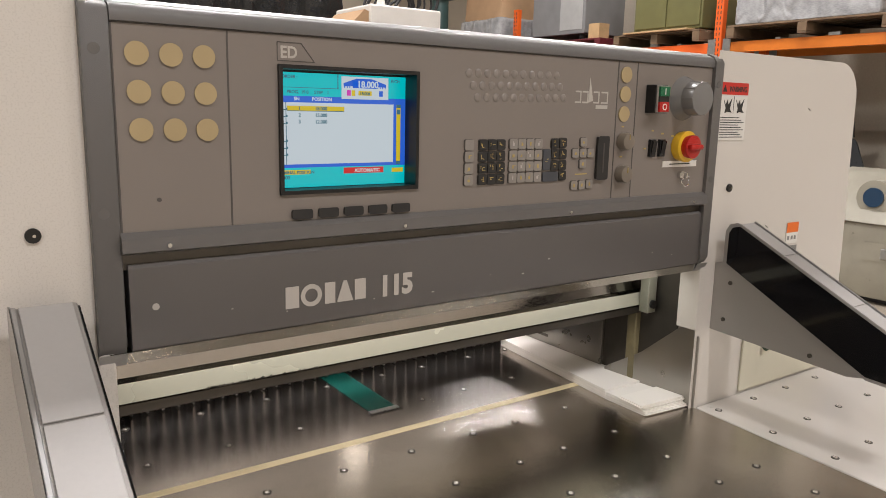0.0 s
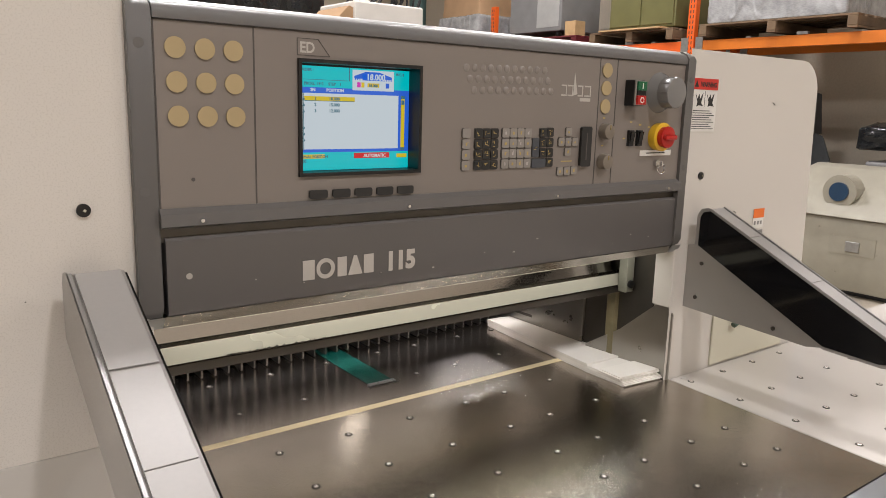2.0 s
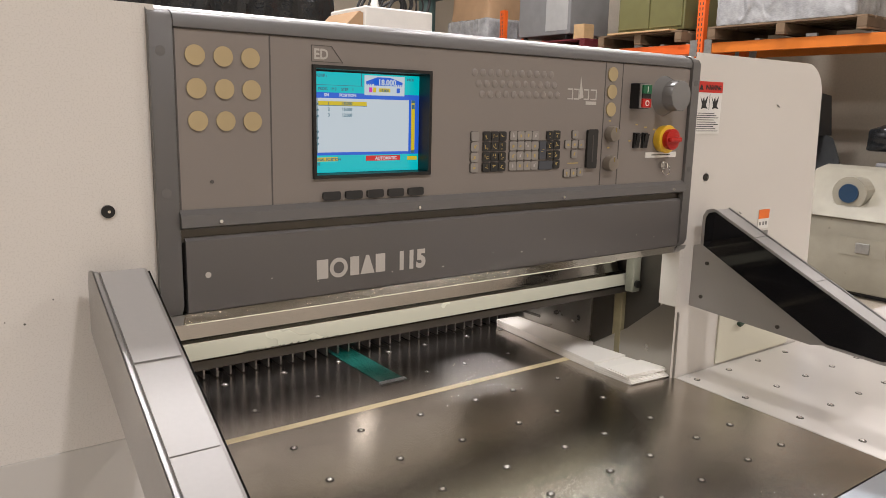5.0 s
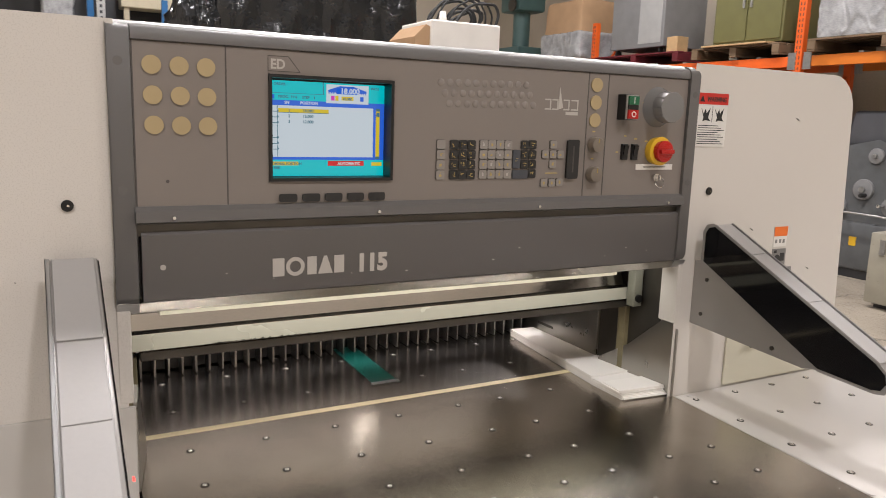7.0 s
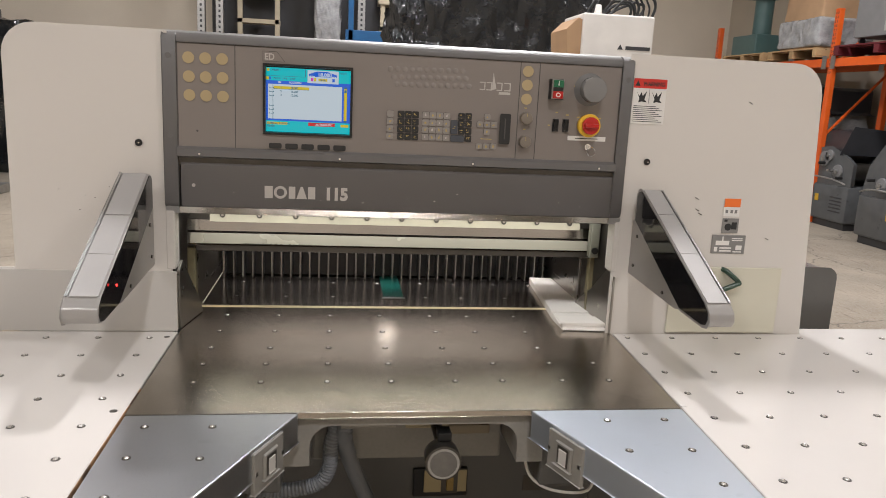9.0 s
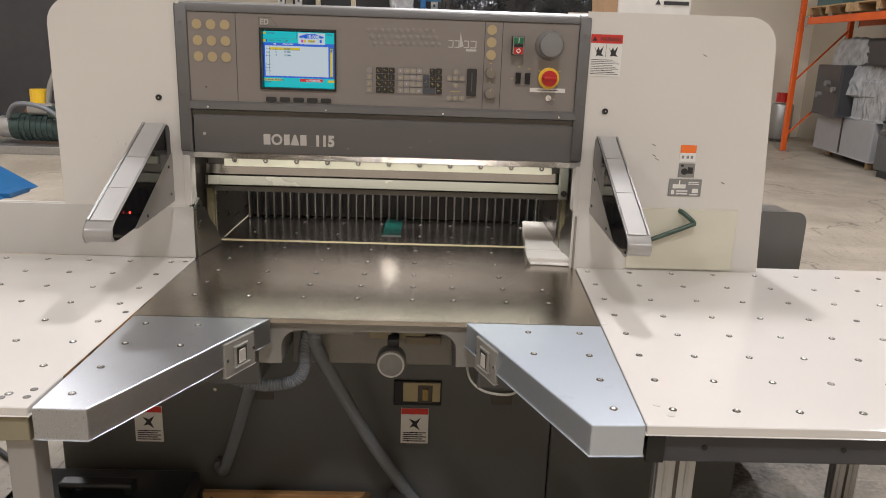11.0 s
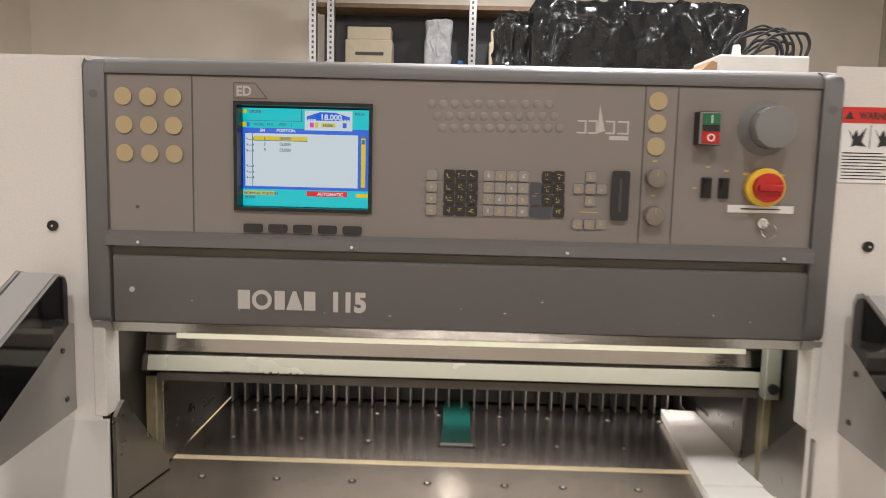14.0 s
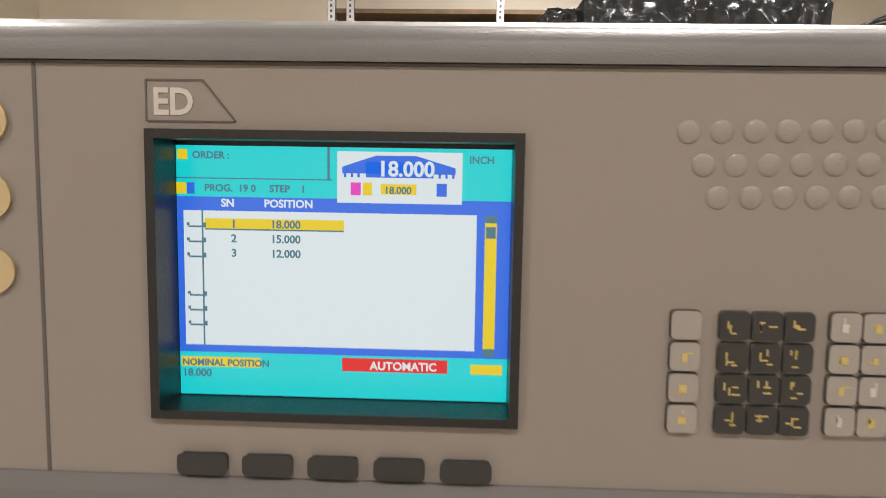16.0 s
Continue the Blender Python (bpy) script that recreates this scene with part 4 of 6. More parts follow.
def throat():
    # knife carrier with its bolts, clamp and worn lower edge
    car = part("knife_carrier", prism([(0.165, 1.192), (0.165, 1.30), (0.26, 1.30), (0.26, 1.192)], "x", -0.565, 0.588), cream_in, cutter, "yellowed knife carrier with bolts")
    for k in range(11):
        part("carrier_bolt", cyl((0.551 - 0.1078 * k, 0.162, 1.214), 0.0085, 0.007, "y", 14, 0.007), steel_dark, car, "", True)
        part("bolt_socket", cyl((0.551 - 0.1078 * k, 0.1585, 1.214), 0.004, 0.002, "y", 6), chrome, car)
    part("carrier_slide", box(-0.63, -0.565, 0.19, 0.26, 1.12, 1.30, 0.004), steel_dark, cutter)
    part("carrier_slide", box(0.588, 0.64, 0.19, 0.26, 1.12, 1.30, 0.004), steel_dark, cutter)
    clamp = part("clamp_beam", prism([(0.178, 1.195), (0.172, 1.163), (0.158, 1.159), (0.150, 1.128), (0.158, 1.122), (0.26, 1.122), (0.26, 1.195)], "x", -0.632, 0.648), mirror_steel, cutter, "polished steel clamp beam", True)
    part("clamp_enamel", prism([(0.1565, 1.158), (0.1485, 1.1285), (0.1505, 1.1285), (0.1585, 1.158)], "x", -0.620, 0.636), mat("rubbed_ivory_clamp_face", (0.44, 0.43, 0.36), 0.26, 0.25, var=0.04, scale=2, fine=6, rvar=0.03, bump=0.0), clamp, "ivory front of the clamp rubbed to metal")
    part("clamp_foot", box(-0.605, 0.64, 0.157, 0.255, 1.104, 1.1225, 0.002), steel_dark, clamp)
    rnd = random.Random(12)
    for _ in range(34):
        x = rnd.uniform(-0.47, -0.27)
        w = rnd.uniform(0.002, 0.012)
        part("paint_flake", prism([(x, 1.127 + rnd.uniform(0, 0.002)), (x + w, 1.127), (x + w * 0.7, 1.129 + rnd.uniform(0.0005, 0.003)), (x + w * 0.2, 1.1293)], "y", 0.1472, 0.1482), steel_dark, clamp)
    # side gauges in the throat
    for x0, x1, lean, pts in ((0.650, 0.657, -0.09, [(-0.004, 0.902), (-0.004, 1.075), (0.012, 1.096), (0.045, 1.092), (0.15, 1.0), (0.26, 0.93), (0.26, 0.902)]), (-0.636, -0.629, 0.17, [(0.02, 0.902), (0.02, 1.075), (0.045, 1.10), (0.19, 0.93), (0.20, 0.902)])):
        b = prism(pts, "x", x0, x1, 0.001, 1)
        for v in b.verts:
            v.co.x += lean * v.co.y
        part("side_gauge", b, plate_steel, cutter, "steel side gauge plate")
    for x in (-0.622, 0.645):
        part("guide_post", box(x - 0.012, x + 0.012, 0.17, 0.20, 0.905, 1.11, 0.003), mat("oily_yellow_paint", (0.17, 0.145, 0.08), 0.4, var=0.25, scale=30), cutter, "yellowed guide post")
    part("side_wall", box(-0.622, -0.612, 0.21, 1.02, 0.902, 1.20, 0.002), plate_steel, cutter, "steel throat wall")
    part("side_wall", box(0.640, 0.650, 0.29, 1.02, 0.902, 1.20, 0.002), plate_steel, cutter, "steel throat wall")
    for x, y in ((-0.6115, 0.45), (-0.6115, 0.62), (0.6395, 0.50), (0.6395, 0.66)):
        part("wall_slot", box(x - 0.001, x + 0.001, y, y + 0.08, 0.945, 0.953), steel_dark, cutter)
    # back gauge: a comb of fingers in front of a dark body with a toothed upper edge
    gy, pitch, fx = 0.635, 0.0345, -0.598
    gauge = part("back_gauge", box(-0.605, 0.632, gy + 0.055, gy + 0.14, 0.903, 1.085, 0.002), plastic_black, cutter, "dark back gauge with steel fingers")
    first = part("gauge_finger", prism([(gy, 0.9035), (gy, 1.085), (gy + 0.012, 1.10), (gy + 0.056, 1.10), (gy + 0.056, 0.9035)], "x", fx, fx + 0.0055, 0.0008, 1), finger_steel, gauge, "steel gauge finger")
    tooth = part("gauge_tooth", prism([(fx - 0.012, 1.085), (fx + 0.003, 1.145), (fx + 0.018, 1.085)], "y", gy + 0.06, gy + 0.07), steel_dark, gauge)
    for k in range(1, 36):
        share("gauge_finger", first, gauge, (pitch * k, 0, 0))
        share("gauge_tooth", tooth, gauge, (pitch * k, 0, 0))
    part("gauge_rail", box(-0.605, 0.632, gy + 0.09, gy + 0.14, 1.0855, 1.10, 0.003), steel_dark, gauge)
    # unseen hood, added to keep the hall's reflection off the steel
    part("rear_hood", box(-0.622, 0.650, 0.43, 0.66, 1.31, 1.33, 0.003), cream_in, cutter, "unseen yellowed hood added to block reflections")
    # unseen sheet, added to brighten the steel's reflection and block a far lamp
    part("rear_cover_sheet", box(-0.62, 0.70, 1.0, 1.012, 0.95, 1.62, 0.002), cream, cutter, "unseen pale sheet added as a reflector behind the rear table")
    # housing made up for the added fill light
    part("lamp_tube", box(-0.52, 0.52, 0.375, 0.425, 1.240, 1.262, 0.004), galv, cutter, "unseen bar added as housing of the rear fill light")
    lamp = part("throat_lamp", box(-0.03, 0.03, 0.508, 0.535, 1.082, 1.11, 0.004), plastic_black, cutter, "small work lamp in the throat")
    part("lamp_stem", cyl((0.0, 0.522, 1.21), 0.006, 0.20, "z", 10), steel_dark, lamp)
    # guide plate of the clamp at the end of the throat
    gp = part("guide_plate", box(0.612, 0.642, 0.120, 0.148, 1.112, 1.262, 0.003), guide_paint, cutter, "green-grey guide plate with a black bolt")
    part("guide_bolt", cyl((0.627, 0.117, 1.135), 0.0105, 0.008, "y", 16), plastic_black, gp, "black guide bolt", True)
    part("guide_bolt", cyl((0.627, 0.118, 1.235), 0.005, 0.005, "y", 12), steel_bright, gp)


throat()


def air_jet(x, y, z, parent, store):
    """A ball nozzle let into a table top; alike ones share their meshes."""
    if not store:
        store["rim"] = part("air_jet", cyl((x, y, z + 0.0004), 0.0088, 0.0016, "z", 16, 0.0080), steel_dark, parent, "ball nozzle")
        b = bmesh.new()
        bmesh.ops.create_uvsphere(b, u_segments=12, v_segments=7, radius=0.0050)
        bmesh.ops.transform(b, matrix=Matrix.Translation((x, y, z + 0.0008)) @ Matrix.Diagonal((1, 1, 0.62, 1)), verts=b.verts)
        store["ball"] = part("jet_ball", b, ball_steel, parent, "bright steel ball", True)
        store["at"] = (x, y)
    else:
        d = (x - store["at"][0], y - store["at"][1], 0)
        share("air_jet", store["rim"], parent, d)
        share("jet_ball", store["ball"], parent, d)


def cutter_table():
    def xr(y):
        return 0.660 + 0.062 * min(0.0, y) if y < 0 else 0.660
    top = part("table_top", prism([(-0.625, 0.252), (-0.625, -0.566), (xr(-0.564), -0.564), (0.660, 0.0), (0.660, 0.252)], "z", 0.886, 0.900, 0.0012, 1), steel, cutter, "brushed steel table top with ball nozzles")
    rear = part("rear_table", box(-0.612, 0.642, 0.272, 1.02, 0.872, 0.8995, 0.001), steel_rear, cutter, "ground steel rear table")
    part("cutting_stick", box(-0.612, 0.642, 0.252, 0.272, 0.88, 0.9012, 0.001), stick, cutter, "ivory cutting stick")
    st = {}
    for y in (0.162, 0.004, -0.141, -0.265, -0.388):
        for x in (-0.516, -0.360, -0.203, -0.047, 0.113, 0.233, 0.388, 0.512):
            if x > 0.5 and y > -0.2:
                continue
            air_jet(x, y, 0.9, top, st)
    st = {}
    for y in (0.385, 0.580, 0.772):
        for x in (-0.517, -0.355, -0.196, -0.036, 0.125, 0.250, 0.408, 0.543):
            if abs(x + 0.036) < 0.01 and y < 0.4:
                continue
            air_jet(x, y, 0.8995, rear, st)
    part("tape_strip", box(-0.022, 0.048, 0.383, 0.815, 0.8997, 0.9007), teal, rear, "teal tape strip")
    part("tape_end", box(-0.026, 0.051, 0.370, 0.384, 0.8998, 0.9035, 0.001), alu, rear)
    part("tape_gap", box(-0.031, 0.056, 0.361, 0.3705, 0.8996, 0.9003), steel_dark, rear)
    # wings
    for side in (-1, 1):
        if side < 0:
            pts = [(-0.623, -0.569), (-0.262, -0.569), (-0.512, -1.105), (-0.620, -1.102)]
            jets = ((-0.569, -0.628), (-0.434, -0.631), (-0.569, -0.762), (-0.435, -0.769), (-0.568, -0.902), (-0.570, -1.035))
            a, b_ = Vector((-0.262, -0.569)), Vector((-0.512, -1.105))
        else:
            pts = [(0.262, -0.567), (xr(-0.567) + 0.001, -0.567), (0.591, -1.122), (0.483, -1.126)]
            jets = ((0.421, -0.626), (0.556, -0.626), (0.416, -0.770), (0.551, -0.773), (0.546, -0.912), (0.543, -1.052))
            a, b_ = Vector((0.262, -0.567)), Vector((0.483, -1.126))
        wing = part("table_wing", prism(pts, "z", 0.832, 0.900, 0.003, 2), alu if side < 0 else alu_blue, cutter, "brushed aluminium table wing with ball nozzles")
        st = {}
        for x, y in jets:
            air_jet(x, y, 0.9, wing, st)
        # two-hand button plate on the inner flank
        d = (b_ - a).normalized()
        n = Vector((-d.y, d.x)) * (-1 if side > 0 else 1)
        if n.x * side > 0:
            n = -n

        def flank(u0, u1, z0, z1, p0, p1, name, m, bev=0.0):
            q = [a + d * u0 + n * p0, a + d * u1 + n * p0, a + d * u1 + n * p1, a + d * u0 + n * p1]
            part(name, prism([tuple(v) for v in q], "z", z0, z1, bev, 1), m, wing)
        flank(0.075, 0.190, 0.803, 0.892, -0.004, 0.006, "button_plate", cast_grey, 0.002)
        flank(0.105, 0.160, 0.822, 0.878, 0.004, 0.011, "button_collar", cast_grey, 0.003)
        flank(0.114, 0.151, 0.829, 0.871, 0.009, 0.0115, "button_recess", steel_dark)
        flank(0.120, 0.145, 0.831, 0.864, 0.010, 0.013, "cut_button", fence_paint, 0.001)
        for u in (0.082, 0.183):
            flank(u - 0.004, u + 0.004, 0.844, 0.852, 0.005, 0.008, "plate_screw", chrome)
    # casting under the table with its arched opening
    def arch(x0, x1, z0, z1, r, n=6):
        pts = [(x0, z0)]
        pts += [(x0 + r + r * math.cos(radians(180 - 90 * i / n)), z1 - r + r * math.sin(radians(180 - 90 * i / n))) for i in range(n + 1)]
        pts += [(x1 - r + r * math.cos(radians(90 - 90 * i / n)), z1 - r + r * math.sin(radians(90 - 90 * i / n))) for i in range(n + 1)]
        return pts + [(x1, z0)]
    inner = arch(-0.238, 0.238, 0.765, 0.862, 0.05)
    outer = [(-0.300, 0.765), (-0.300, 0.8855), (0.300, 0.8855), (0.300, 0.765)]
    cast = part("table_casting", prism(outer[:2] + outer[2:] + inner[::-1], "y", -0.552, -0.10), cast_grey, cutter, "grey cast support with an arched opening")
    part("casting_leg", box(-0.62, -0.30, -0.54, -0.10, 0.69, 0.87, 0.01), base_grey, cast)
    part("casting_leg", box(0.30, 0.62, -0.54, -0.10, 0.69, 0.87, 0.01), base_grey, cast)
    part("inner_tray", box(-0.236, 0.236, -0.40, -0.15, 0.70, 0.86, 0.006), cast_grey, cast, "pale inner tray")
    part("tray_lid", box(-0.17, -0.045, -0.535, -0.40, 0.845, 0.861, 0.003), cast_grey, cast)
    part("lever_plate", box(-0.01, 0.155, -0.42, -0.402, 0.79, 0.83, 0.003), mat("beige_lever_paint", (0.33, 0.28, 0.17), 0.45), cast, "beige lever plate")
    part("lever_plate", box(0.095, 0.20, -0.425, -0.404, 0.775, 0.80, 0.004), mat("brown_lever_paint", (0.22, 0.18, 0.12), 0.45), cast)
    wheel = part("fine_adjust_knob", cyl((0.062, -0.56, 0.781), 0.042, 0.05, "y", 36, 0.040, 0.003), steel_dark, cutter, "round knurled adjusting knob", True)
    part("knob_face", cyl((0.062, -0.586, 0.781), 0.031, 0.003, "y", 32), mat("grey_knob_face", (0.12, 0.112, 0.098), 0.5, var=0.2, scale=60), wheel, "dull grey knob face")
    b = cyl((0.062, -0.5852, 0.781), 0.0365, 0.002, "y", 36)
    part("knob_ring", b, galv, wheel, "bright ring")
    part("knob_stem", cyl((0.065, -0.46, 0.800), 0.014, 0.16, "y", 16), plastic_black, wheel)
    part("knob_clip", box(0.050, 0.082, -0.56, -0.52, 0.822, 0.843, 0.003), plastic_black, wheel)
    # conduits
    part("conduit", tube([(-0.17, -0.46, 0.86), (-0.19, -0.455, 0.77), (-0.195, -0.45, 0.705), (-0.225, -0.45, 0.664), (-0.318, -0.45, 0.650), (-0.407, -0.45, 0.675), (-0.44, -0.40, 0.70)], 0.017, 12, 0.0022, 0.008), hose_grey, cutter, "grey corrugated conduit", True)
    part("conduit", tube([(-0.145, -0.47, 0.86), (-0.160, -0.455, 0.785), (-0.112, -0.30, 0.576), (-0.012, -0.20, 0.325), (0.087, -0.135, 0.131), (0.15, -0.125, 0.04)], 0.0185, 12, 0.0022, 0.008), hose_grey, cutter, "grey corrugated conduit", True)
    part("conduit", tube([(-0.315, -0.50, 0.775), (-0.337, -0.45, 0.70), (-0.417, -0.30, 0.473), (-0.505, -0.18, 0.235), (-0.535, -0.13, 0.17), (-0.56, -0.095, 0.17)], 0.018, 12), hose_grey, cutter, "smooth grey conduit", True)
    part("cable", tube([(0.27, -0.50, 0.76), (0.285, -0.52, 0.71), (0.33, -0.55, 0.69), (0.40, -0.60, 0.715), (0.41, -0.62, 0.80)], 0.0035, 8), label_white, cutter, "thin white cable", True)


cutter_table()


def guard_arms():
    prof = [(-0.028, 1.262), (-0.028, 1.335), (-0.036, 1.349), (-0.054, 1.354), (-0.498, 1.136), (-0.520, 1.118), (-0.525, 1.100), (-0.515, 1.084), (-0.495, 1.080), (-0.372, 1.086)]
    for side, x0, x1 in ((1, 0.690, 0.757), (-1, 0.682, 0.757)):
        xs = (side * x0, side * x1)
        arm = part("light_guard_arm", prism(prof, "x", min(xs), max(xs), 0.004, 2), guard_grey, cutter, "silver grey light curtain arm with a black face", True)
        c = Vector((-0.27, 1.215))
        ins = [tuple(c + (Vector(p) - c) * 0.975 + Vector((0, 0.0))) for p in prof]
        xf = side * (x0 - 0.0016)
        part("sensor_window", prism(ins, "x", min(xf, xf + side * 0.002), max(xf, xf + side * 0.002)), gloss_black, arm, "gloss black sensor window")
        # covers along the upper edge
        a, b_ = Vector((-0.056, 1.3535)), Vector((-0.496, 1.1375))
        d = (b_ - a).normalized()
        n = Vector((d.y, -d.x))
        n = n if n.y > 0 else -n
        lx0, lx1 = side * (x0 + 0.006), side * (x1 - 0.010)
        for u0, u1 in (((0.0, 0.25), (0.257, 0.61), (0.613, 1.0)) if side > 0 else ((0.0, 0.384), (0.392, 0.70), (0.703, 1.0))):
            L = (b_ - a).length
            q = [a + d * L * u0, a + d * L * u1, a + d * L * u1 + n * 0.0022, a + d * L * u0 + n * 0.0022]
            part("cover_strip", prism([tuple(v) for v in q], "x", min(lx0, lx1), max(lx0, lx1), 0.0006, 1), cover_alu, arm)
        part("edge_bead", prism([tuple(a - n * 0.002), tuple(b_ - n * 0.002), tuple(b_ + n * 0.004), tuple(a + n * 0.004)], "x", min(side * (x1 - 0.007), side * (x1 - 0.001)), max(side * (x1 - 0.007), side * (x1 - 0.001)), 0.001, 1), alu_side, arm)
        xp0, xp1 = side * (x0 + 0.006), side * (x0 + 0.012)
        plate = part("arm_bracket", prism([(0.0, 1.255), (-0.028, 1.262), (-0.372, 1.086), (-0.33, 1.077), (0.0, 1.095)], "x", min(xp0, xp1), max(xp0, xp1), 0.001, 1), guard_grey, cutter, "grey sheet metal bracket")
        for y, z in ((-0.045, 1.215), (-0.035, 1.125), (-0.25, 1.098)):
            part("bracket_screw", cyl((side * (x0 + 0.005), y, z), 0.005, 0.004, "x", 10), steel_dark, plate)
    lamp = part("sensor_light", cyl((-0.6715, -0.42, 1.145), 0.003, 0.002, "x", 10), glow("red_led", (1, 0.03, 0.02), 6.0), cutter, "small red light")


guard_arms()


def stickers():
    b = part("warning_label", box(0.656, 0.757, -0.0022, -0.0008, 1.543, 1.672), label_white, cutter, "white warning label with a red head")
    part("label_head", box(0.656, 0.757, -0.003, -0.0021, 1.645, 1.672), label_red, b)
    part("label_word", lettering("WARNING", 0.684, -0.0032, 1.652, 0.0165, 0.0005, 0.066), label_black, b, "black word warning")
    part("label_triangle", prism([(0.660, 1.651), (0.676, 1.651), (0.668, 1.666)], "y", -0.0036, -0.0029), label_black, b)
    for x in (0.668, 0.714):
        part("pictogram", prism([(x, 1.634), (x + 0.008, 1.622), (x + 0.014, 1.634), (x + 0.018, 1.622), (x + 0.030, 1.637), (x + 0.024, 1.613), (x + 0.032, 1.605), (x + 0.015, 1.607), (x + 0.006, 1.604), (x + 0.009, 1.615)], "y", -0.0031, -0.0021), label_black, b)
    part("label_rule", box(0.7055, 0.7065, -0.0028, -0.002, 1.602, 1.642), label_black, b)
    for k in range(9):
        part("print_bar", box(0.661, 0.750 - 0.01 * (k % 3), -0.0028, -0.002, 1.549 + 0.0055 * k, 1.5507 + 0.0055 * k), label_black, b)
    o = part("approval_label", box(0.982, 1.034, -0.0022, -0.0008, 1.276, 1.331), label_white, cutter, "white and orange sticker")
    part("label_head", box(0.982, 1.034, -0.003, -0.0021, 1.305, 1.331), label_orange, o)
    for x in (0.992, 1.008, 1.022):
        part("print_bar", box(x - 0.004, x + 0.004, -0.0028, -0.002, 1.286, 1.296), label_grey, o)
    g = part("test_mark", box(0.982, 1.036, -0.0022, -0.0008, 1.224, 1.270), label_grey, cutter, "grey test mark sticker")
    part("mark_shape", cyl((1.002, -0.0024, 1.243), 0.011, 0.0012, "y", 18), label_black, g)
    part("mark_shape", box(1.013, 1.030, -0.003, -0.0021, 1.236, 1.258), label_black, g)
    part("mark_shape", box(0.988, 0.998, -0.003, -0.0021, 1.259, 1.266), label_black, g)
    p = part("rating_plate", box(0.955, 1.065, -0.003, -0.0008, 1.160, 1.218, 0.0005), label_grey, cutter, "grey rating plate with pale print")
    for x0, x1, z0, z1 in ((0.968, 1.012, 1.186, 1.200), (0.988, 0.992, 1.200, 1.213), (1.02, 1.055, 1.200, 1.203), (1.02, 1.055, 1.206, 1.209), (0.965, 0.975, 1.166, 1.180), (0.982, 1.02, 1.175, 1.180), (0.982, 1.02, 1.166, 1.171), (1.035, 1.055, 1.172, 1.186), (1.027, 1.055, 1.164, 1.168)):
        part("print_bar", box(x0, x1, -0.0036, -0.0029, z0, z1), label_white, p)


stickers()


# ---- side tables ----
def side_tables():
    t = thing("side_table", (1.3, -0.55, 0), "white laminate side table on aluminium legs beside the cutter", "table")
    xl = lambda y: 0.663 + 0.062 * y if y < 0 else 0.663
    top = part("table_top", prism([(xl(-1.122), -1.122), (2.05, -1.122), (2.05, 0.055), (1.26, 0.055), (1.26, -0.004), (0.665, -0.004)], "z", 0.879, 0.900, 0.002, 1), laminate, t, "glossy white laminate top with ball nozzles")
    part("front_rail", box(0.612, 2.05, -1.105, -1.075, 0.812, 0.879, 0.003), mat("slate_rail_paint", (0.048, 0.048, 0.053), 0.45), t, "dark slate rail")
    part("rail_end", box(0.600, 0.638, -1.112, -1.07, 0.812, 0.879, 0.003), plastic_black, t)
    part("side_rail", box(2.0, 2.03, -1.07, 0.04, 0.812, 0.879, 0.003), machine_dark, t)
    for x in (0.70, 0.985, 1.27, 1.56):
        part("rail_hole", cyl((x + 0.02, -1.1055, 0.845), 0.006, 0.003, "y", 12), plastic_black, t)
    st = {}
    for j in range(8):
        y = -1.050 + 0.1435 * j
        for i in range(10):
            air_jet(0.667 + 0.030 * (y + 1.048) + (0.1335 + 0.0092 * (y + 1.048)) * i, y, 0.9, top, st)
    for x, y in ((0.637, -0.55), (0.640, -1.03), (0.655, -1.075), (0.70, -0.02)):
        part("plug_spot", cyl((x, y, 0.9003), 0.008, 0.0012, "z", 16), fence_paint, top)
    for x, y in ((0.685, -1.045), (1.60, -0.20), (1.95, -1.04), (1.95, -0.2)):
        b = box(x - 0.04, x + 0.04, y - 0.02, y + 0.02, 0.06, 0.811, 0.003)
        for dx in (-0.0415, 0.0395):
            b = box(x + dx, x + dx + 0.002, y - 0.004, y + 0.004, 0.06, 0.811, bm=b)
        leg = part("leg", b, alu_side, t, "extruded aluminium leg")
        for dx in (-0.022, 0.0, 0.022):
            part("groove", box(x + dx - 0.004, x + dx + 0.004, y - 0.0215, y - 0.0195, 0.062, 0.810), steel_dark if dx == 0 else galv, leg)
        part("foot_stem", cyl((x, y, 0.045), 0.006, 0.05, "z", 10), chrome, leg)
        part("foot", cyl((x, y, 0.013), 0.036, 0.026, "z", 24, 0.022), rubber, leg, "black levelling foot", True)

    t = thing("side_table", (-1.3, -0.55, 0), "white laminate side table with a grey fence beside the cutter", "table")
    top = part("table_top", prism([(-0.628, -1.100), (-0.630, -0.002), (-2.0, -0.002), (-2.0, -1.095)], "z", 0.880, 0.900, 0.002, 1), laminate, t, "glossy white laminate top with ball nozzles")
    part("front_rail", box(-2.0, -0.632, -1.094, -1.06, 0.822, 0.880, 0.003), mat("beige_rail_paint", (0.25, 0.22, 0.145), 0.45, var=0.1, scale=8), t, "beige front rail")
    part("wood_edge", box(-0.632, -0.6275, -0.95, -0.42, 0.885, 0.8985), wood, t, "bare reddish wood edge")
    st = {}
    for j in range(8):
        for i in range(10):
            air_jet(-0.694 - 0.1345 * i, -0.058 - 0.1405 * j, 0.9, top, st)
    for x, y in ((-0.650, -0.05), (-0.652, -0.547), (-0.654, -1.02), (-0.651, -1.055), (-0.70, -1.06)):
        part("plug_spot", cyl((x, y, 0.9003), 0.008, 0.0012, "z", 16), steel_dark, top)
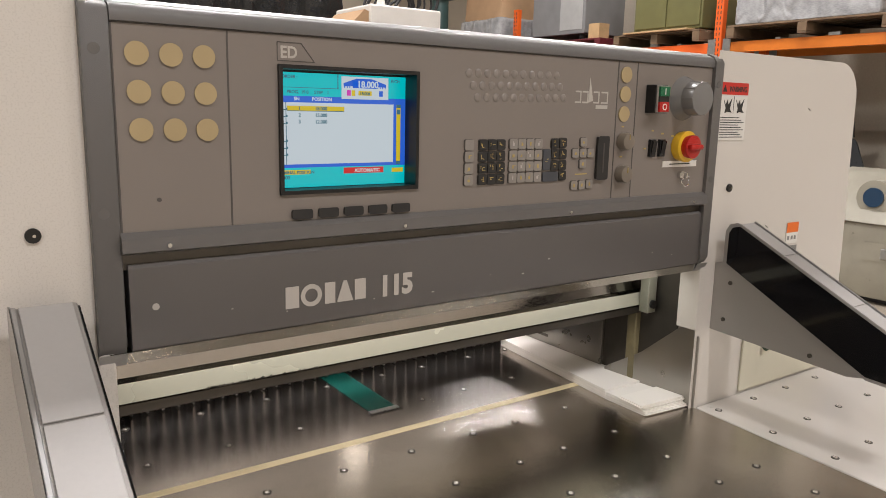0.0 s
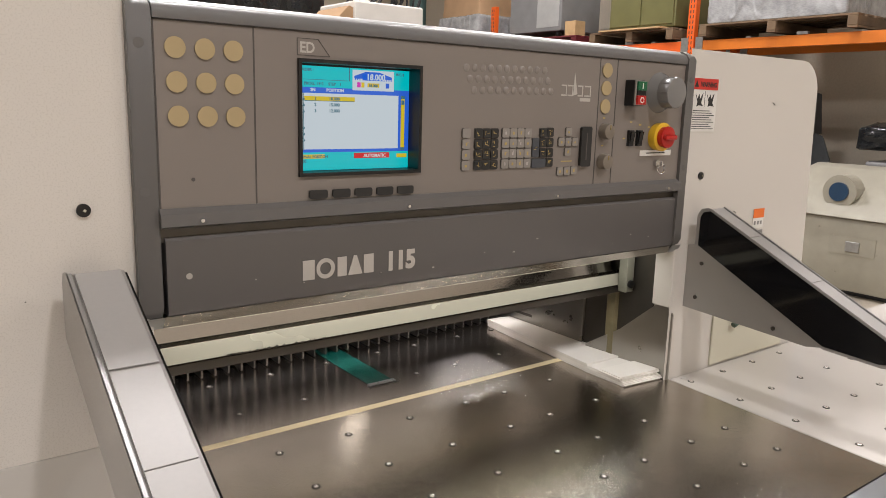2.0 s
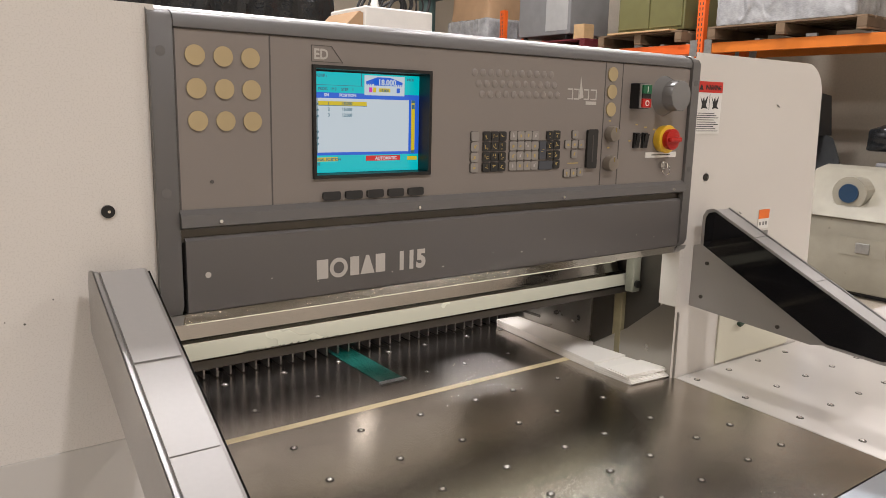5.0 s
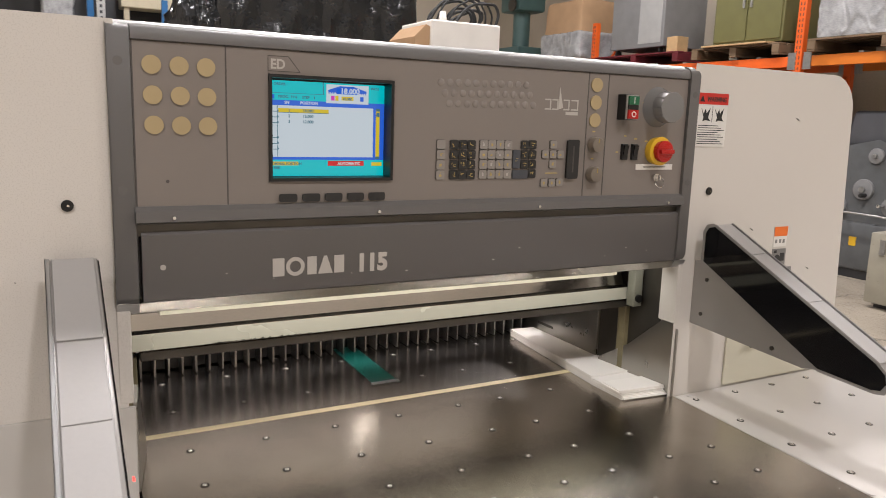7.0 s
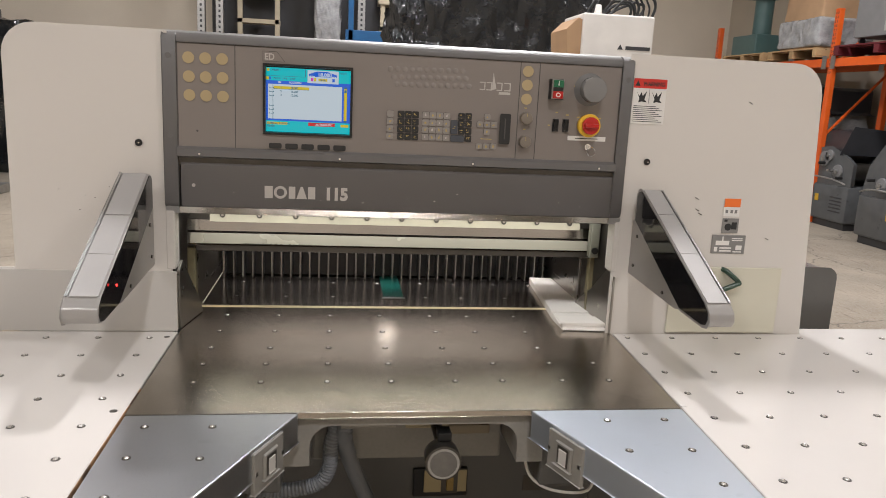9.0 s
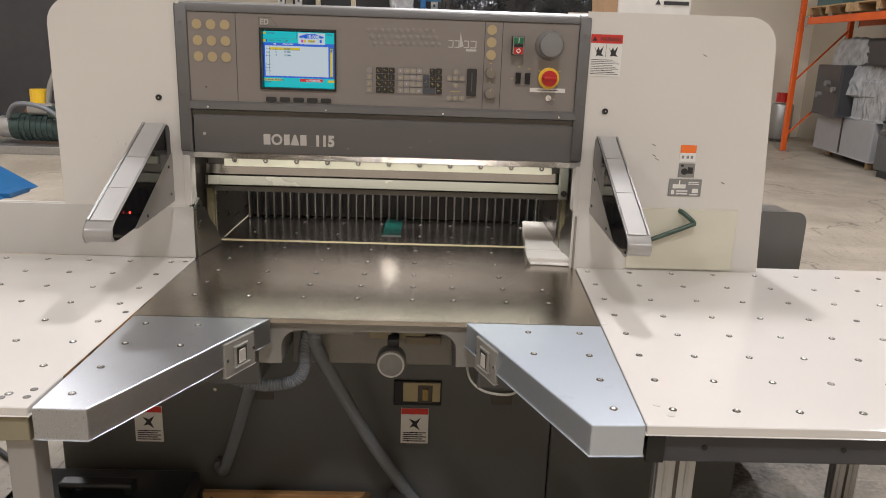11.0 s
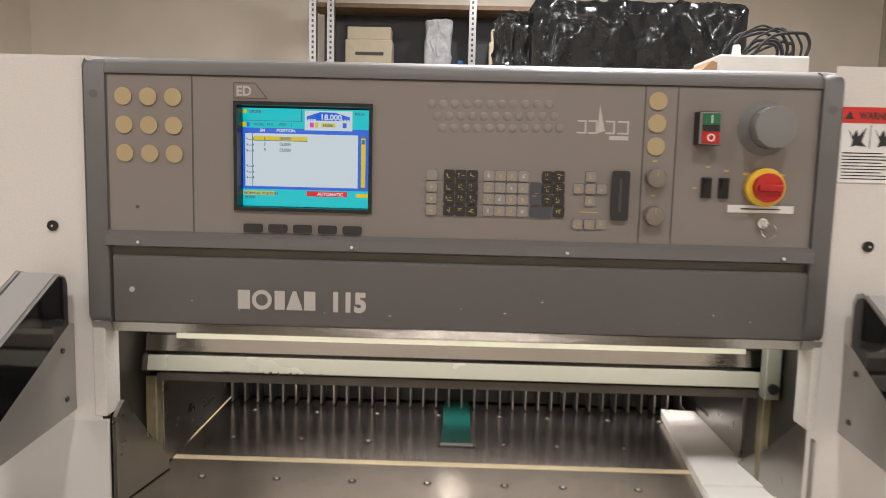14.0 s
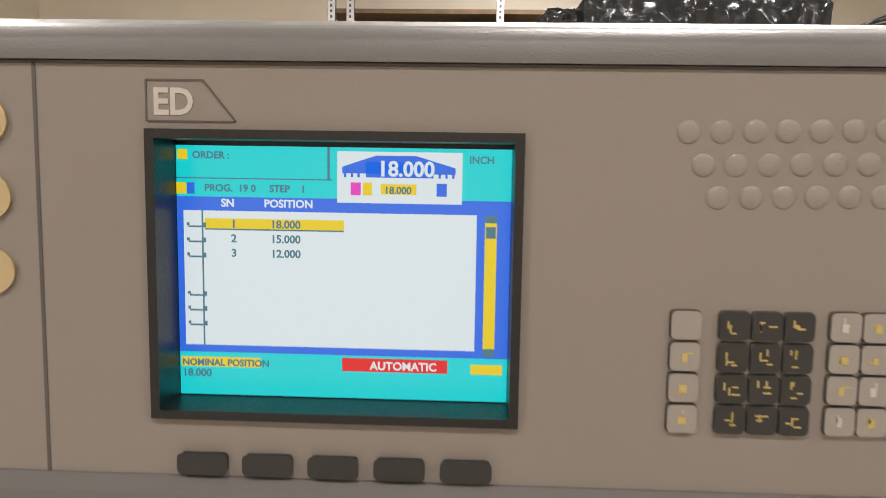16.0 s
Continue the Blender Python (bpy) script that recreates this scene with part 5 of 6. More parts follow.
    fence = part("fence", box(-2.0, -0.630, -0.002, 0.006, 0.9, 1.076, 0.002), fence_paint, t, "pale grey sheet metal fence")
    part("fence_edge", box(-2.0, -0.72, 0.0065, 0.016, 0.9, 1.079), label_white, fence)
    part("fence_screw", cyl((-0.875, -0.003, 0.985), 0.006, 0.004, "y", 12), steel_dark, fence)
    for x, y in ((-0.664, -1.05), (-1.9, -1.05), (-1.9, -0.1)):
        leg = part("leg", box(x - 0.028, x + 0.028, y - 0.028, y + 0.028, 0.02, 0.822, 0.003), guard_grey, t, "square grey steel leg")
        part("foot", box(x - 0.034, x + 0.034, y - 0.034, y + 0.034, 0.0, 0.02, 0.003), rubber, leg)


side_tables()


# ---- paper on the table ----
def paper_pile():
    rnd = random.Random(3)
    p = thing("paper_pile", (0.59, 0.2, 0.9), "pile of white card strips lying on the steel table", "paper")
    z = 0.9008
    for k in range(10):
        h = rnd.uniform(0.0019, 0.0031)
        ox, oy = rnd.uniform(-0.004, 0.004), rnd.uniform(-0.012, 0.008)
        if k < 8:
            part("card_sheet", prism([(0.512 + ox, 0.030 + oy), (0.646 + ox, 0.018 + oy), (0.645 + ox, 0.1465), (0.512 + ox, 0.1485)], "z", z, z + h - 0.0002), paper, p)
        else:
            part("card_sheet", prism([(0.506 + ox, 0.026 + oy), (0.652 + ox, 0.010 + oy * 2), (0.648 + ox, 0.098), (0.511 + ox, 0.104)], "z", z, z + h - 0.0002), paper, p)
        part("card_sheet", prism([(0.513 + ox * 0.2, 0.150), (0.646 + ox * 0.2, 0.148), (0.688 + ox * 0.2, 0.600 + oy * 0.1), (0.556 + ox * 0.2, 0.614 + oy * 0.1)], "z", z, z + h - 0.0002), paper, p)
        z += h


paper_pile()

# ---- things on the floor by the cutter ----
def floor_things():
    tb = thing("toolbox", (-0.87, -0.36, 0), "black plastic toolbox with grey base and metal latches on the floor", "toolbox")
    part("tray", prism([(-0.50, 0.0), (-0.20, 0.0), (-0.185, 0.14), (-0.515, 0.14)], "x", -1.105, -0.605, 0.01, 2), case_grey, tb, "dark grey tray", True)
    lid = part("lid", prism([(-0.525, 0.142), (-0.18, 0.142), (-0.195, 0.210), (-0.23, 0.226), (-0.48, 0.226), (-0.515, 0.210)], "x", -1.12, -0.592, 0.012, 2), plastic_black, tb, "black lid", True)
    h = box(-0.98, -0.95, -0.37, -0.33, 0.224, 0.25, 0.004)
    h = box(-0.78, -0.75, -0.37, -0.33, 0.224, 0.25, 0.004, bm=h)
    part("handle", box(-0.98, -0.75, -0.375, -0.325, 0.244, 0.264, 0.008, bm=h), plastic_black, tb)
    for x in (-1.035, -0.715):
        l_ = part("latch", box(x - 0.032, x + 0.032, -0.538, -0.522, 0.055, 0.165, 0.004), chrome, tb, "bright metal latch")
        for k in range(5):
            part("latch_rib", box(x - 0.024 + 0.011 * k, x - 0.020 + 0.011 * k, -0.541, -0.537, 0.06, 0.12), alu, l_)
        part("latch_bow", tube([(x - 0.028, -0.53, 0.16), (x - 0.024, -0.535, 0.185), (x + 0.024, -0.535, 0.185), (x + 0.028, -0.53, 0.16)], 0.003, 6), chrome, l_)
    part("name_bar", box(-0.925, -0.825, -0.5265, -0.5235, 0.180, 0.196), mat("yellow_print", (0.6, 0.45, 0.02), 0.5), lid, "yellow name bar")
    part("name_bar", box(-0.920, -0.825, -0.5265, -0.5235, 0.166, 0.176), mat("dull_yellow_print", (0.5, 0.38, 0.02), 0.5), lid)
    part("embossed_bar", box(-0.95, -0.79, -0.518, -0.512, 0.10, 0.115), machine_grey, tb)

    w = thing("timber_support", (-0.31, -0.22, 0), "oily brown timber block with a drilled upright board", "timber")
    part("board", box(-0.60, -0.02, -0.165, -0.140, 0.0, 0.105, 0.003), wood, w, "drilled upright board")
    part("board", box(-0.585, -0.065, -0.31, -0.17, 0.0, 0.06, 0.004), wood, w)
    part("block", box(-0.58, -0.50, -0.30, -0.17, 0.061, 0.085, 0.003), wood, w)
    part("block", box(-0.15, -0.07, -0.30, -0.17, 0.061, 0.085, 0.003), wood, w)
    for x in (-0.57, -0.42, -0.22, -0.06):
        part("drill_hole", cyl((x, -0.166, 0.085), 0.006, 0.003, "y", 10), steel_dark, w)

    f = thing("foot_pedal", (0.075, -0.36, 0), "grey cast foot pedal with a ridged tread", "pedal")
    part("tread", prism([(-0.065, -0.40), (0.222, -0.40), (0.215, -0.375), (0.14, -0.33), (0.0, -0.33), (-0.065, -0.375)], "z", 0.035, 0.06, 0.005, 2), pedal_grey, f, "ridged grey tread", True)
    for k in range(12):
        part("tread_stud", cyl((-0.05 + 0.0225 * k, -0.385, 0.062), 0.0065, 0.006, "z", 8, 0.004), steel_dark, f)
        if 1 < k < 10:
            part("tread_stud", cyl((-0.04 + 0.0225 * k, -0.36, 0.062), 0.0065, 0.006, "z", 8, 0.004), steel_dark, f)
    part("front_rim", tube([(-0.078, -0.408, 0.045), (0.07, -0.415, 0.043), (0.228, -0.408, 0.045)], 0.009, 8), pedal_grey, f, "", True)
    part("stem", prism([(-0.34, 0.04), (-0.27, 0.06), (-0.12, 0.11), (-0.12, 0.07), (-0.27, 0.02), (-0.34, 0.0)], "x", 0.045, 0.10, 0.005, 2), pedal_grey, f, "", True)
    f2 = thing("pedal_cover", (-0.28, -0.44, 0), "dark cast pedal cover with an arched back on the floor", "pedal")
    part("cover", prism(rounded(-0.407, -0.218, 0.0, 0.089, 0.055, 6, "cd"), "y", -0.372, -0.345, 0.005, 2), base_grey, f2, "", True)
    part("cover_sole", prism(rounded(-0.40, -0.225, -0.52, -0.345, 0.05, 5, "ab"), "z", 0.0, 0.022, 0.005, 2), base_grey, f2, "", True)
    part("hinge", box(-0.47, -0.39, -0.50, -0.42, 0.0, 0.05, 0.006), machine_grey, f2, "", True)
    part("hinge_pin", cyl((-0.43, -0.46, 0.055), 0.01, 0.02, "z", 12), galv, f2)

    g = thing("white_guide_plate", (-0.6, -0.66, 0), "long white plate lying on the floor", "metal plate")
    part("plate", box(-1.20, -0.05, -0.75, -0.545, 0.02, 0.045, 0.002), fence_paint, g)
    for x in (-1.0, -0.52):
        part("clip", box(x - 0.012, x + 0.012, -0.60, -0.56, 0.045, 0.049), plastic_black, g)
    for x in (-1.08, -0.42):
        part("screw", cyl((x, -0.56, 0.047), 0.006, 0.005, "z", 10), galv, g)
    part("bearer", box(-1.18, -0.07, -0.72, -0.58, 0.0, 0.02), wood, g)

    k = thing("knife_in_carrier", (1.0, -0.55, 0), "spare steel knife in a wooden carrier on the floor", "knife")
    part("carrier", box(0.25, 1.78, -0.70, -0.60, 0.0, 0.04, 0.003), wood, k, "wooden carrier rail")
    part("carrier", box(0.245, 0.262, -0.60, -0.42, 0.0, 0.045, 0.003), wood, k)
    blade = part("blade", box(0.265, 1.77, -0.598, -0.43, 0.012, 0.026, 0.001), steel_bright, k, "bright steel blade with holes")
    part("blade_back", box(0.265, 1.77, -0.60, -0.43, 0.0, 0.012), wood, k)
    for i in range(20):
        for j in range(2):
            part("blade_hole", cyl((0.40 + 0.07 * i, -0.455 - 0.02 * j, 0.0262), 0.006, 0.002, "z", 10), plastic_black, k)
    solid("wooden_scrap", box(-1.14, -1.06, -0.58, -0.51, 0.0, 0.05, 0.004), wood, "small offcut of raw wood on the floor", "wood")
    solid("floor_cable", tube([(-1.6, 0.3, 0.012), (-1.35, 0.10, 0.013), (-1.25, -0.02, 0.06), (-1.12, -0.07, 0.10)], 0.012, 8), rubber, "black cable on the floor", "cable", smooth=True)

    # pale dusty cracks
    rnd = random.Random(31)
    for x0, y0, x1, y1 in ((0.95, -0.235, 1.75, -0.215), (0.40, -0.11, 0.62, -0.40), (0.82, -0.41, 1.0, -0.33), (1.75, -0.215, 2.6, -0.10)):
        pts = [(x0 + (x1 - x0) * k / 12 + rnd.uniform(-0.008, 0.008), y0 + (y1 - y0) * k / 12 + rnd.uniform(-0.008, 0.008), 0.0015) for k in range(13)]
        solid("floor_crack", tube(pts, 0.0028, 5), crack_dust, "pale dusty crack in the concrete floor", "crack", kind="structure")


floor_things()


# ---- pallet rack along the east side ----
def pallet(x0, x1, y0, y1, z, m, name_label, group="pallets on the rack"):
    t = thing("pallet", ((x0 + x1) / 2, (y0 + y1) / 2, z), name_label, "pallet", group)
    n = 6
    wy = (x1 - x0) / (n + (n - 1) * 0.35)
    for i in range(n):
        a = x0 + i * wy * 1.35
        part("deck_board", box(a, a + wy, y0, y1, z + 0.115, z + 0.137, 0.003, 1), m, t)
    for k in range(3):
        yy = y0 + (y1 - y0 - 0.1) * k / 2
        part("bearer", box(x0, x1, yy, yy + 0.1, z + 0.022, z + 0.114, 0.003, 1), m, t)
        part("bottom_board", box(x0 + 0.004, x1 - 0.004, yy, yy + 0.1, z, z + 0.021), m, t)
    return z + 0.138


def crumpled(x0, x1, y0, y1, z0, z1, amount, cell=0.09, seed=0, round_=0.04, taper=0.0, folds=0.0):
    """A box with a creased skin; folds: the depth of sharp, hanging folds."""
    b = box(x0, x1, y0, y1, z0, z1, round_, 2)
    cuts = max(1, min(44, int(max(x1 - x0, y1 - y0, z1 - z0) / cell)))
    big = [e for e in b.edges if e.calc_length() > cell * 1.5]
    bmesh.ops.subdivide_edges(b, edges=big, cuts=cuts, use_grid_fill=True)
    off = Vector((seed * 7.3, seed * 3.1, seed * 1.7))
    cx, cy_ = (x0 + x1) / 2, (y0 + y1) / 2
    b.normal_update()
    for v in b.verts:
        h = (v.co.z - z0) / (z1 - z0)
        s = 1 - taper * h
        v.co.x, v.co.y = cx + (v.co.x - cx) * s, cy_ + (v.co.y - cy_) * s
        if v.co.z > z0 + 0.02:
            q = v.co * 2.2 + off
            v.co += v.normal * amount * (noise.noise(q) + 0.7 * abs(noise.noise(q * 2.7)) + 0.35 * noise.noise(q * 7))
            if folds:
                w = Vector((v.co.x * 3.4 + 0.8 * v.co.z, v.co.y * 3.4, v.co.z * 1.3 - 0.9 * v.co.x)) + off
                v.co += v.normal * folds * ((1 - 2 * abs(noise.noise(w))) ** 3 + 0.5 * (1 - 2 * abs(noise.noise(w * 2.3))) ** 3)
    return b


def east_rack():
    X0, X1 = 6.9, 7.9
    r = thing("pallet_rack", (7.4, 7.0, 0), "orange steel pallet rack with a loaded beam level", "rack")
    for y in (0.8, 4.53, 8.2, 11.65):
        for x in (X0, X1 - 0.08):
            post = part("post", box(x, x + 0.08, y - 0.05, y + 0.05, 0.012, 3.12, 0.006), orange, r, "orange perforated post")
            part("foot_plate", box(x - 0.04, x + 0.12, y - 0.08, y + 0.08, 0.0, 0.012), galv, post)
            if x == X0:
                for k in range(15):
                    for dy in (-0.02, 0.02):
                        part("slot", box(x - 0.0015, x + 0.001, y + dy - 0.006, y + dy + 0.006, 2.2 + 0.06 * k, 2.235 + 0.06 * k), machine_dark, post)
        for k in range(3):
            z = 0.3 + k * 1.0
            part("brace", prism([(X0 + 0.08, z), (X0 + 0.08, z + 0.04), (X1 - 0.08, z + 0.94), (X1 - 0.08, z + 0.90)], "y", y - 0.015, y + 0.015), orange, r)
    for y0, y1, m in ((0.85, 4.45, "a"), (4.55, 8.2, "b"), (8.3, 11.45, "b")):
        for x in (X0 + 0.005, X1 - 0.055):
            beam = part("beam", box(x, x + 0.05, y0, y1, 2.30, 2.42, 0.006), orange if m == "b" else mat("amber_rack_paint", (0.62, 0.17, 0.015), 0.42, var=0.08), r, "orange load beam")
            for yy in (y0 + 0.05, y1 - 0.05):
                part("beam_plate", box(x - 0.008, x, yy - 0.05, yy + 0.05, 2.27, 2.46), galv, beam)
            for yy in (y0 + 0.9, y0 + 2.3):
                part("support_clip", box(x - 0.006, x + 0.03, yy - 0.06, yy + 0.06, 2.421, 2.452), galv, beam)
        for k in range(3):
            yy = y0 + 0.5 + 1.2 * k
            part("cross_bar", box(X0 + 0.02, X1 - 0.02, yy, yy + 0.06, 2.421, 2.44), galv, r)
    part("wire_deck", box(X0 + 0.06, X1 - 0.06, 0.9, 11.42, 2.405, 2.42), machine_dark, r)
    Z = 2.453
    z = pallet(6.8, 7.9, 2.55, 4.35, Z, wood_dark, "grey weathered wooden pallet on the rack")
    solid("wrapped_load", crumpled(6.85, 7.85, 2.7, 4.3, z, z + 0.75, 0.02, 0.12, 1), film_wrap, "grey load wrapped in clear film on a pallet", "wrapped load", smooth=True)
    solid("printer_part", box(6.82, 7.2, 2.62, 3.2, z + 0.752, z + 1.1, 0.02), label_white, "white machine part on the wrapped load", "machine part")
    z = pallet(6.85, 7.8, 4.75, 6.1, Z, wood_dark, "dark weathered wooden pallet on the rack")
    part_t = solid("loose_board", box(6.8, 7.0, 4.9, 5.9, z, z + 0.02, 0.002), wood_pale, "pale loose board on a pallet", "board")
    c = thing("olive_cabinet", (7.3, 5.3, z), "olive green metal cabinet on a pallet", "cabinet")
    part("body", box(6.95, 7.7, 4.8, 5.85, z + 0.022, z + 1.0, 0.015), olive, c)
    for y0, y1 in ((4.83, 5.315), (5.335, 5.82)):
        d = part("door", box(6.935, 6.95, y0, y1, z + 0.06, z + 0.96, 0.006), olive, c, "olive door")
        part("handle", box(6.915, 6.935, (y1 - 0.06) if y0 < 5 else (y0 + 0.03), (y1 - 0.03) if y0 < 5 else (y0 + 0.06), z + 0.45, z + 0.6, 0.004), galv, d)
    z = pallet(6.85, 7.8, 6.35, 8.1, Z, wood_red, "maroon painted pallet on the rack")
    c = thing("grey_press_unit", (7.35, 7.3, z), "grey machine unit on castors on a maroon pallet", "machine")
    part("body", box(6.95, 7.75, 6.75, 7.85, z + 0.09, z + 1.0, 0.012), machine_grey, c)
    part("panel", box(6.945, 6.95, 6.8, 7.25, z + 0.15, z + 0.9), mat("light_machine_grey", (0.36, 0.36, 0.35), 0.4), c)
    for yy in (6.85, 7.75):
        for xx in (7.02, 7.68):
            part("castor", cyl((xx, yy, z + 0.045), 0.045, 0.03, "y", 16), rubber, c)
    solid("timber_block", box(6.9, 7.1, 6.42, 6.62, z, z + 0.2, 0.004), wood_pale, "pale timber block on a pallet", "timber")
    z = pallet(6.85, 7.8, 8.5, 9.8, Z, wood_pale, "pale wooden pallet on the rack")
    solid("wrapped_carton", crumpled(6.9, 7.75, 8.55, 9.6, z, z + 0.95, 0.025, 0.12, 5, taper=0.12), cardboard, "cardboard load wrapped in film on a pallet", "carton", smooth=True)
    solid("film_sleeve", crumpled(6.87, 7.78, 8.52, 9.63, z + 0.02, z + 0.45, 0.03, 0.10, 6), film_wrap, "loose clear film round a carton", "film", smooth=True)
    z = pallet(6.85, 7.8, 9.95, 11.3, Z, wood_pale, "pale wooden pallet on the rack")
    t = thing("drill_press", (7.3, 10.9, z), "old teal machine tool on a pallet", "machine tool")
    part("base", box(7.0, 7.6, 10.5, 11.3, z, z + 0.35, 0.02), machine_teal, t)
    part("column", cyl((7.35, 10.95, z + 0.75), 0.16, 0.8, "z", 20), machine_teal, t, "", True)
    part("head", box(7.05, 7.65, 10.6, 11.25, z + 1.0, z + 1.5, 0.05), machine_teal, t, "", True)
    part("handwheel", cyl((7.0, 10.75, z + 1.1), 0.12, 0.03, "x", 20), steel_dark, t)


east_rack()


def printing_press(x, y, k, label):
    """A small offset press that faces the hall: cabinet, side frame, covers, cylinders, handwheels."""
    t = thing("printing_press", (x + 0.4, y + 0.6, 0), label, "printing press", "presses under the rack")
    part("cabinet", box(x, x + 0.75, y, y + 1.25, 0.10, 0.62, 0.03), press_grey, t, "mid grey cabinet", True)
    part("skid", box(x + 0.05, x + 0.7, y + 0.05, y + 1.2, 0.0, 0.10), machine_dark, t)
    prof = [(y + 0.02, 0.62), (y + 0.02, 0.95), (y + 0.18, 1.22 * k), (y + 0.52, 1.36 * k), (y + 0.92, 1.28 * k), (y + 1.15, 0.98), (y + 1.22, 0.62)]
    for dx in (0.03, 0.62):
        part("side_frame", prism(prof, "x", x + dx, x + dx + 0.08, 0.02, 2), press_grey, t, "", True)
    for cy, cz, r in ((0.30, 0.82, 0.13), (0.62, 0.98, 0.15), (0.88, 0.78, 0.12), (0.52, 1.22 * k, 0.11)):
        part("cylinder", cyl((x + 0.36, y + cy, cz), r, 0.5, "x", 24), steel_dark, t, "", True)
        part("round_cover", cyl((x + 0.018, y + cy, cz), r * 0.75, 0.04, "x", 24, bevel=0.008), machine_grey, t, "round grey cover", True)
        part("hub", cyl((x - 0.012, y + cy, cz), r * 0.22, 0.03, "x", 14), galv, t)
    part("feed_hood", prism([(x + 0.05, 1.30 * k), (x + 0.7, 1.30 * k), (x + 0.62, 1.62 * k), (x + 0.18, 1.66 * k)], "y", y + 0.25, y + 0.95, 0.05, 3), machine_dark, t, "dark feeder hood", True)
    for i in range(5):
        part("grip", cyl((x - 0.05, y + 0.16 + 0.21 * i, 0.74 + 0.09 * (i % 3)), 0.022, 0.10, "x", 12, bevel=0.006), chrome if i % 2 else rubber, t, "", True)
        part("vent_slit", box(x - 0.003, x + 0.001, y + 0.10, y + 0.36, 0.24 + 0.05 * i, 0.26 + 0.05 * i), machine_dark, t)
    part("name_plate", box(x - 0.004, x, y + 0.62, y + 0.70, 0.36, 0.46), yellow, t, "yellow label")
    part("guard_rail", tube([(x - 0.02, y + 0.05, 0.66), (x - 0.10, y + 0.3, 0.72), (x - 0.10, y + 0.9, 0.72), (x - 0.02, y + 1.2, 0.66)], 0.012, 8), galv, t, "", True)


def far_machines():
    # cream machine with a blue dial
    t = thing("cream_machine", (6.3, 2.1, 0), "worn cream machine with a sloped top and a blue dial", "machine")
    part("cabinet", box(5.85, 6.9, 1.2, 2.75, 0.05, 0.70, 0.02), machine_cream, t, "", True)
    part("plinth", box(5.95, 6.85, 1.3, 2.7, 0.0, 0.05), machine_dark, t)
    part("sloped_top", prism([(5.80, 0.702), (6.75, 0.702), (6.75, 1.12), (6.45, 1.14), (6.25, 1.10)], "y", 1.1, 2.6, 0.02, 2), machine_cream, t, "", True)
    part("dial", cyl((6.00, 2.1, 0.92), 0.15, 0.16, "x", 24), machine_cream, t)
    part("dial_face", cyl((5.915, 2.1, 0.92), 0.085, 0.03, "x", 24), mat("navy_dial", (0.02, 0.05, 0.10), 0.3), t, "navy blue dial")
    part("latch_plate", box(5.845, 5.85, 1.70, 2.10, 0.38, 0.54), machine_cream, t)
    part("latch", box(5.83, 5.845, 1.83, 1.95, 0.41, 0.50, 0.004), galv, t)
    for y in (1.35, 2.6):
        part("hinge", box(5.84, 5.852, y, y + 0.05, 0.5, 0.64), galv, t)
    b = thing("parts_bins", (7.4, 1.8, 0), "blue and grey plastic bins stacked under the rack", "bins")
    part("bin", box(7.0, 7.7, 0.9, 1.6, 0.9, 1.25, 0.03), blue, b)
    part("bin", box(7.0, 7.7, 1.7, 2.4, 0.9, 1.15, 0.03), machine_grey, b)
    part("stand", box(6.98, 7.75, 0.85, 2.5, 0.0, 0.9, 0.02), machine_dark, b)
    part("cover_sheet", crumpled(6.95, 7.8, 0.8, 2.5, 1.26, 1.5, 0.04, 0.1, 9), black_wrap, b, "dark plastic sheet", True)
    printing_press(6.5, 5.4, 1.0, "dark grey printing press with round covers standing under the rack")
    printing_press(6.9, 7.4, 0.85, "dark grey printing press with a yellow label under the rack")
    printing_press(7.0, 3.0, 1.1, "dark grey printing press behind a rack post")
    t = thing("tool_trestle", (7.9, 9.6, 0), "yellow wooden trestle with blue and brown boards under the rack", "trestle")
    for y in (8.9, 10.2):
        part("trestle_leg", prism([(7.75, 0.0), (7.81, 0.0), (8.0, 0.9), (7.94, 0.9)], "y", y, y + 0.08), wood_pale, t)
        part("trestle_leg", prism([(8.15, 0.0), (8.21, 0.0), (8.02, 0.9), (7.96, 0.9)], "y", y + 0.09, y + 0.17), wood_pale, t)
    part("trestle_top", box(7.7, 8.25, 8.7, 10.5, 0.905, 0.95, 0.006), wood_pale, t)
    part("blue_sheet", crumpled(7.72, 8.2, 8.8, 9.9, 0.952, 1.12, 0.03, 0.12, 14), blue, t, "blue plastic sheet", True)
    solid("black_drape", crumpled(8.1, 8.45, 4.9, 8.0, 0.0, 2.2, 0.05, 0.14, 15), black_wrap, "black plastic sheet hanging under the rack", "plastic sheet", smooth=True)
    solid("white_drum", cyl((6.2, 4.6, 0.32), 0.17, 0.64, "z", 24, 0.16, 0.02), label_white, "white plastic drum on the floor by a press", "drum", smooth=True)
    # wrapped grey folder
    t = thing("folding_machine", (7.6, 10.4, 0), "grey folding machine partly wrapped in clear film", "machine")
    part("cabinet", prism([(7.15, 9.2), (8.3, 9.0), (8.5, 11.3), (7.45, 11.55)], "z", 0.12, 0.75, 0.02, 2), mat("pale_machine_grey", (0.33, 0.33, 0.34), 0.4, var=0.06), t)
    part("seam", prism([(7.285, 10.35), (7.295, 10.35), (7.30, 10.39), (7.285, 10.39)], "z", 0.14, 0.74), steel_dark, t)
    part("upper_unit", prism([(7.1, 10.3), (8.0, 10.1), (8.2, 11.4), (7.35, 11.6)], "z", 0.75, 1.62, 0.03, 2), machine_dark, t)
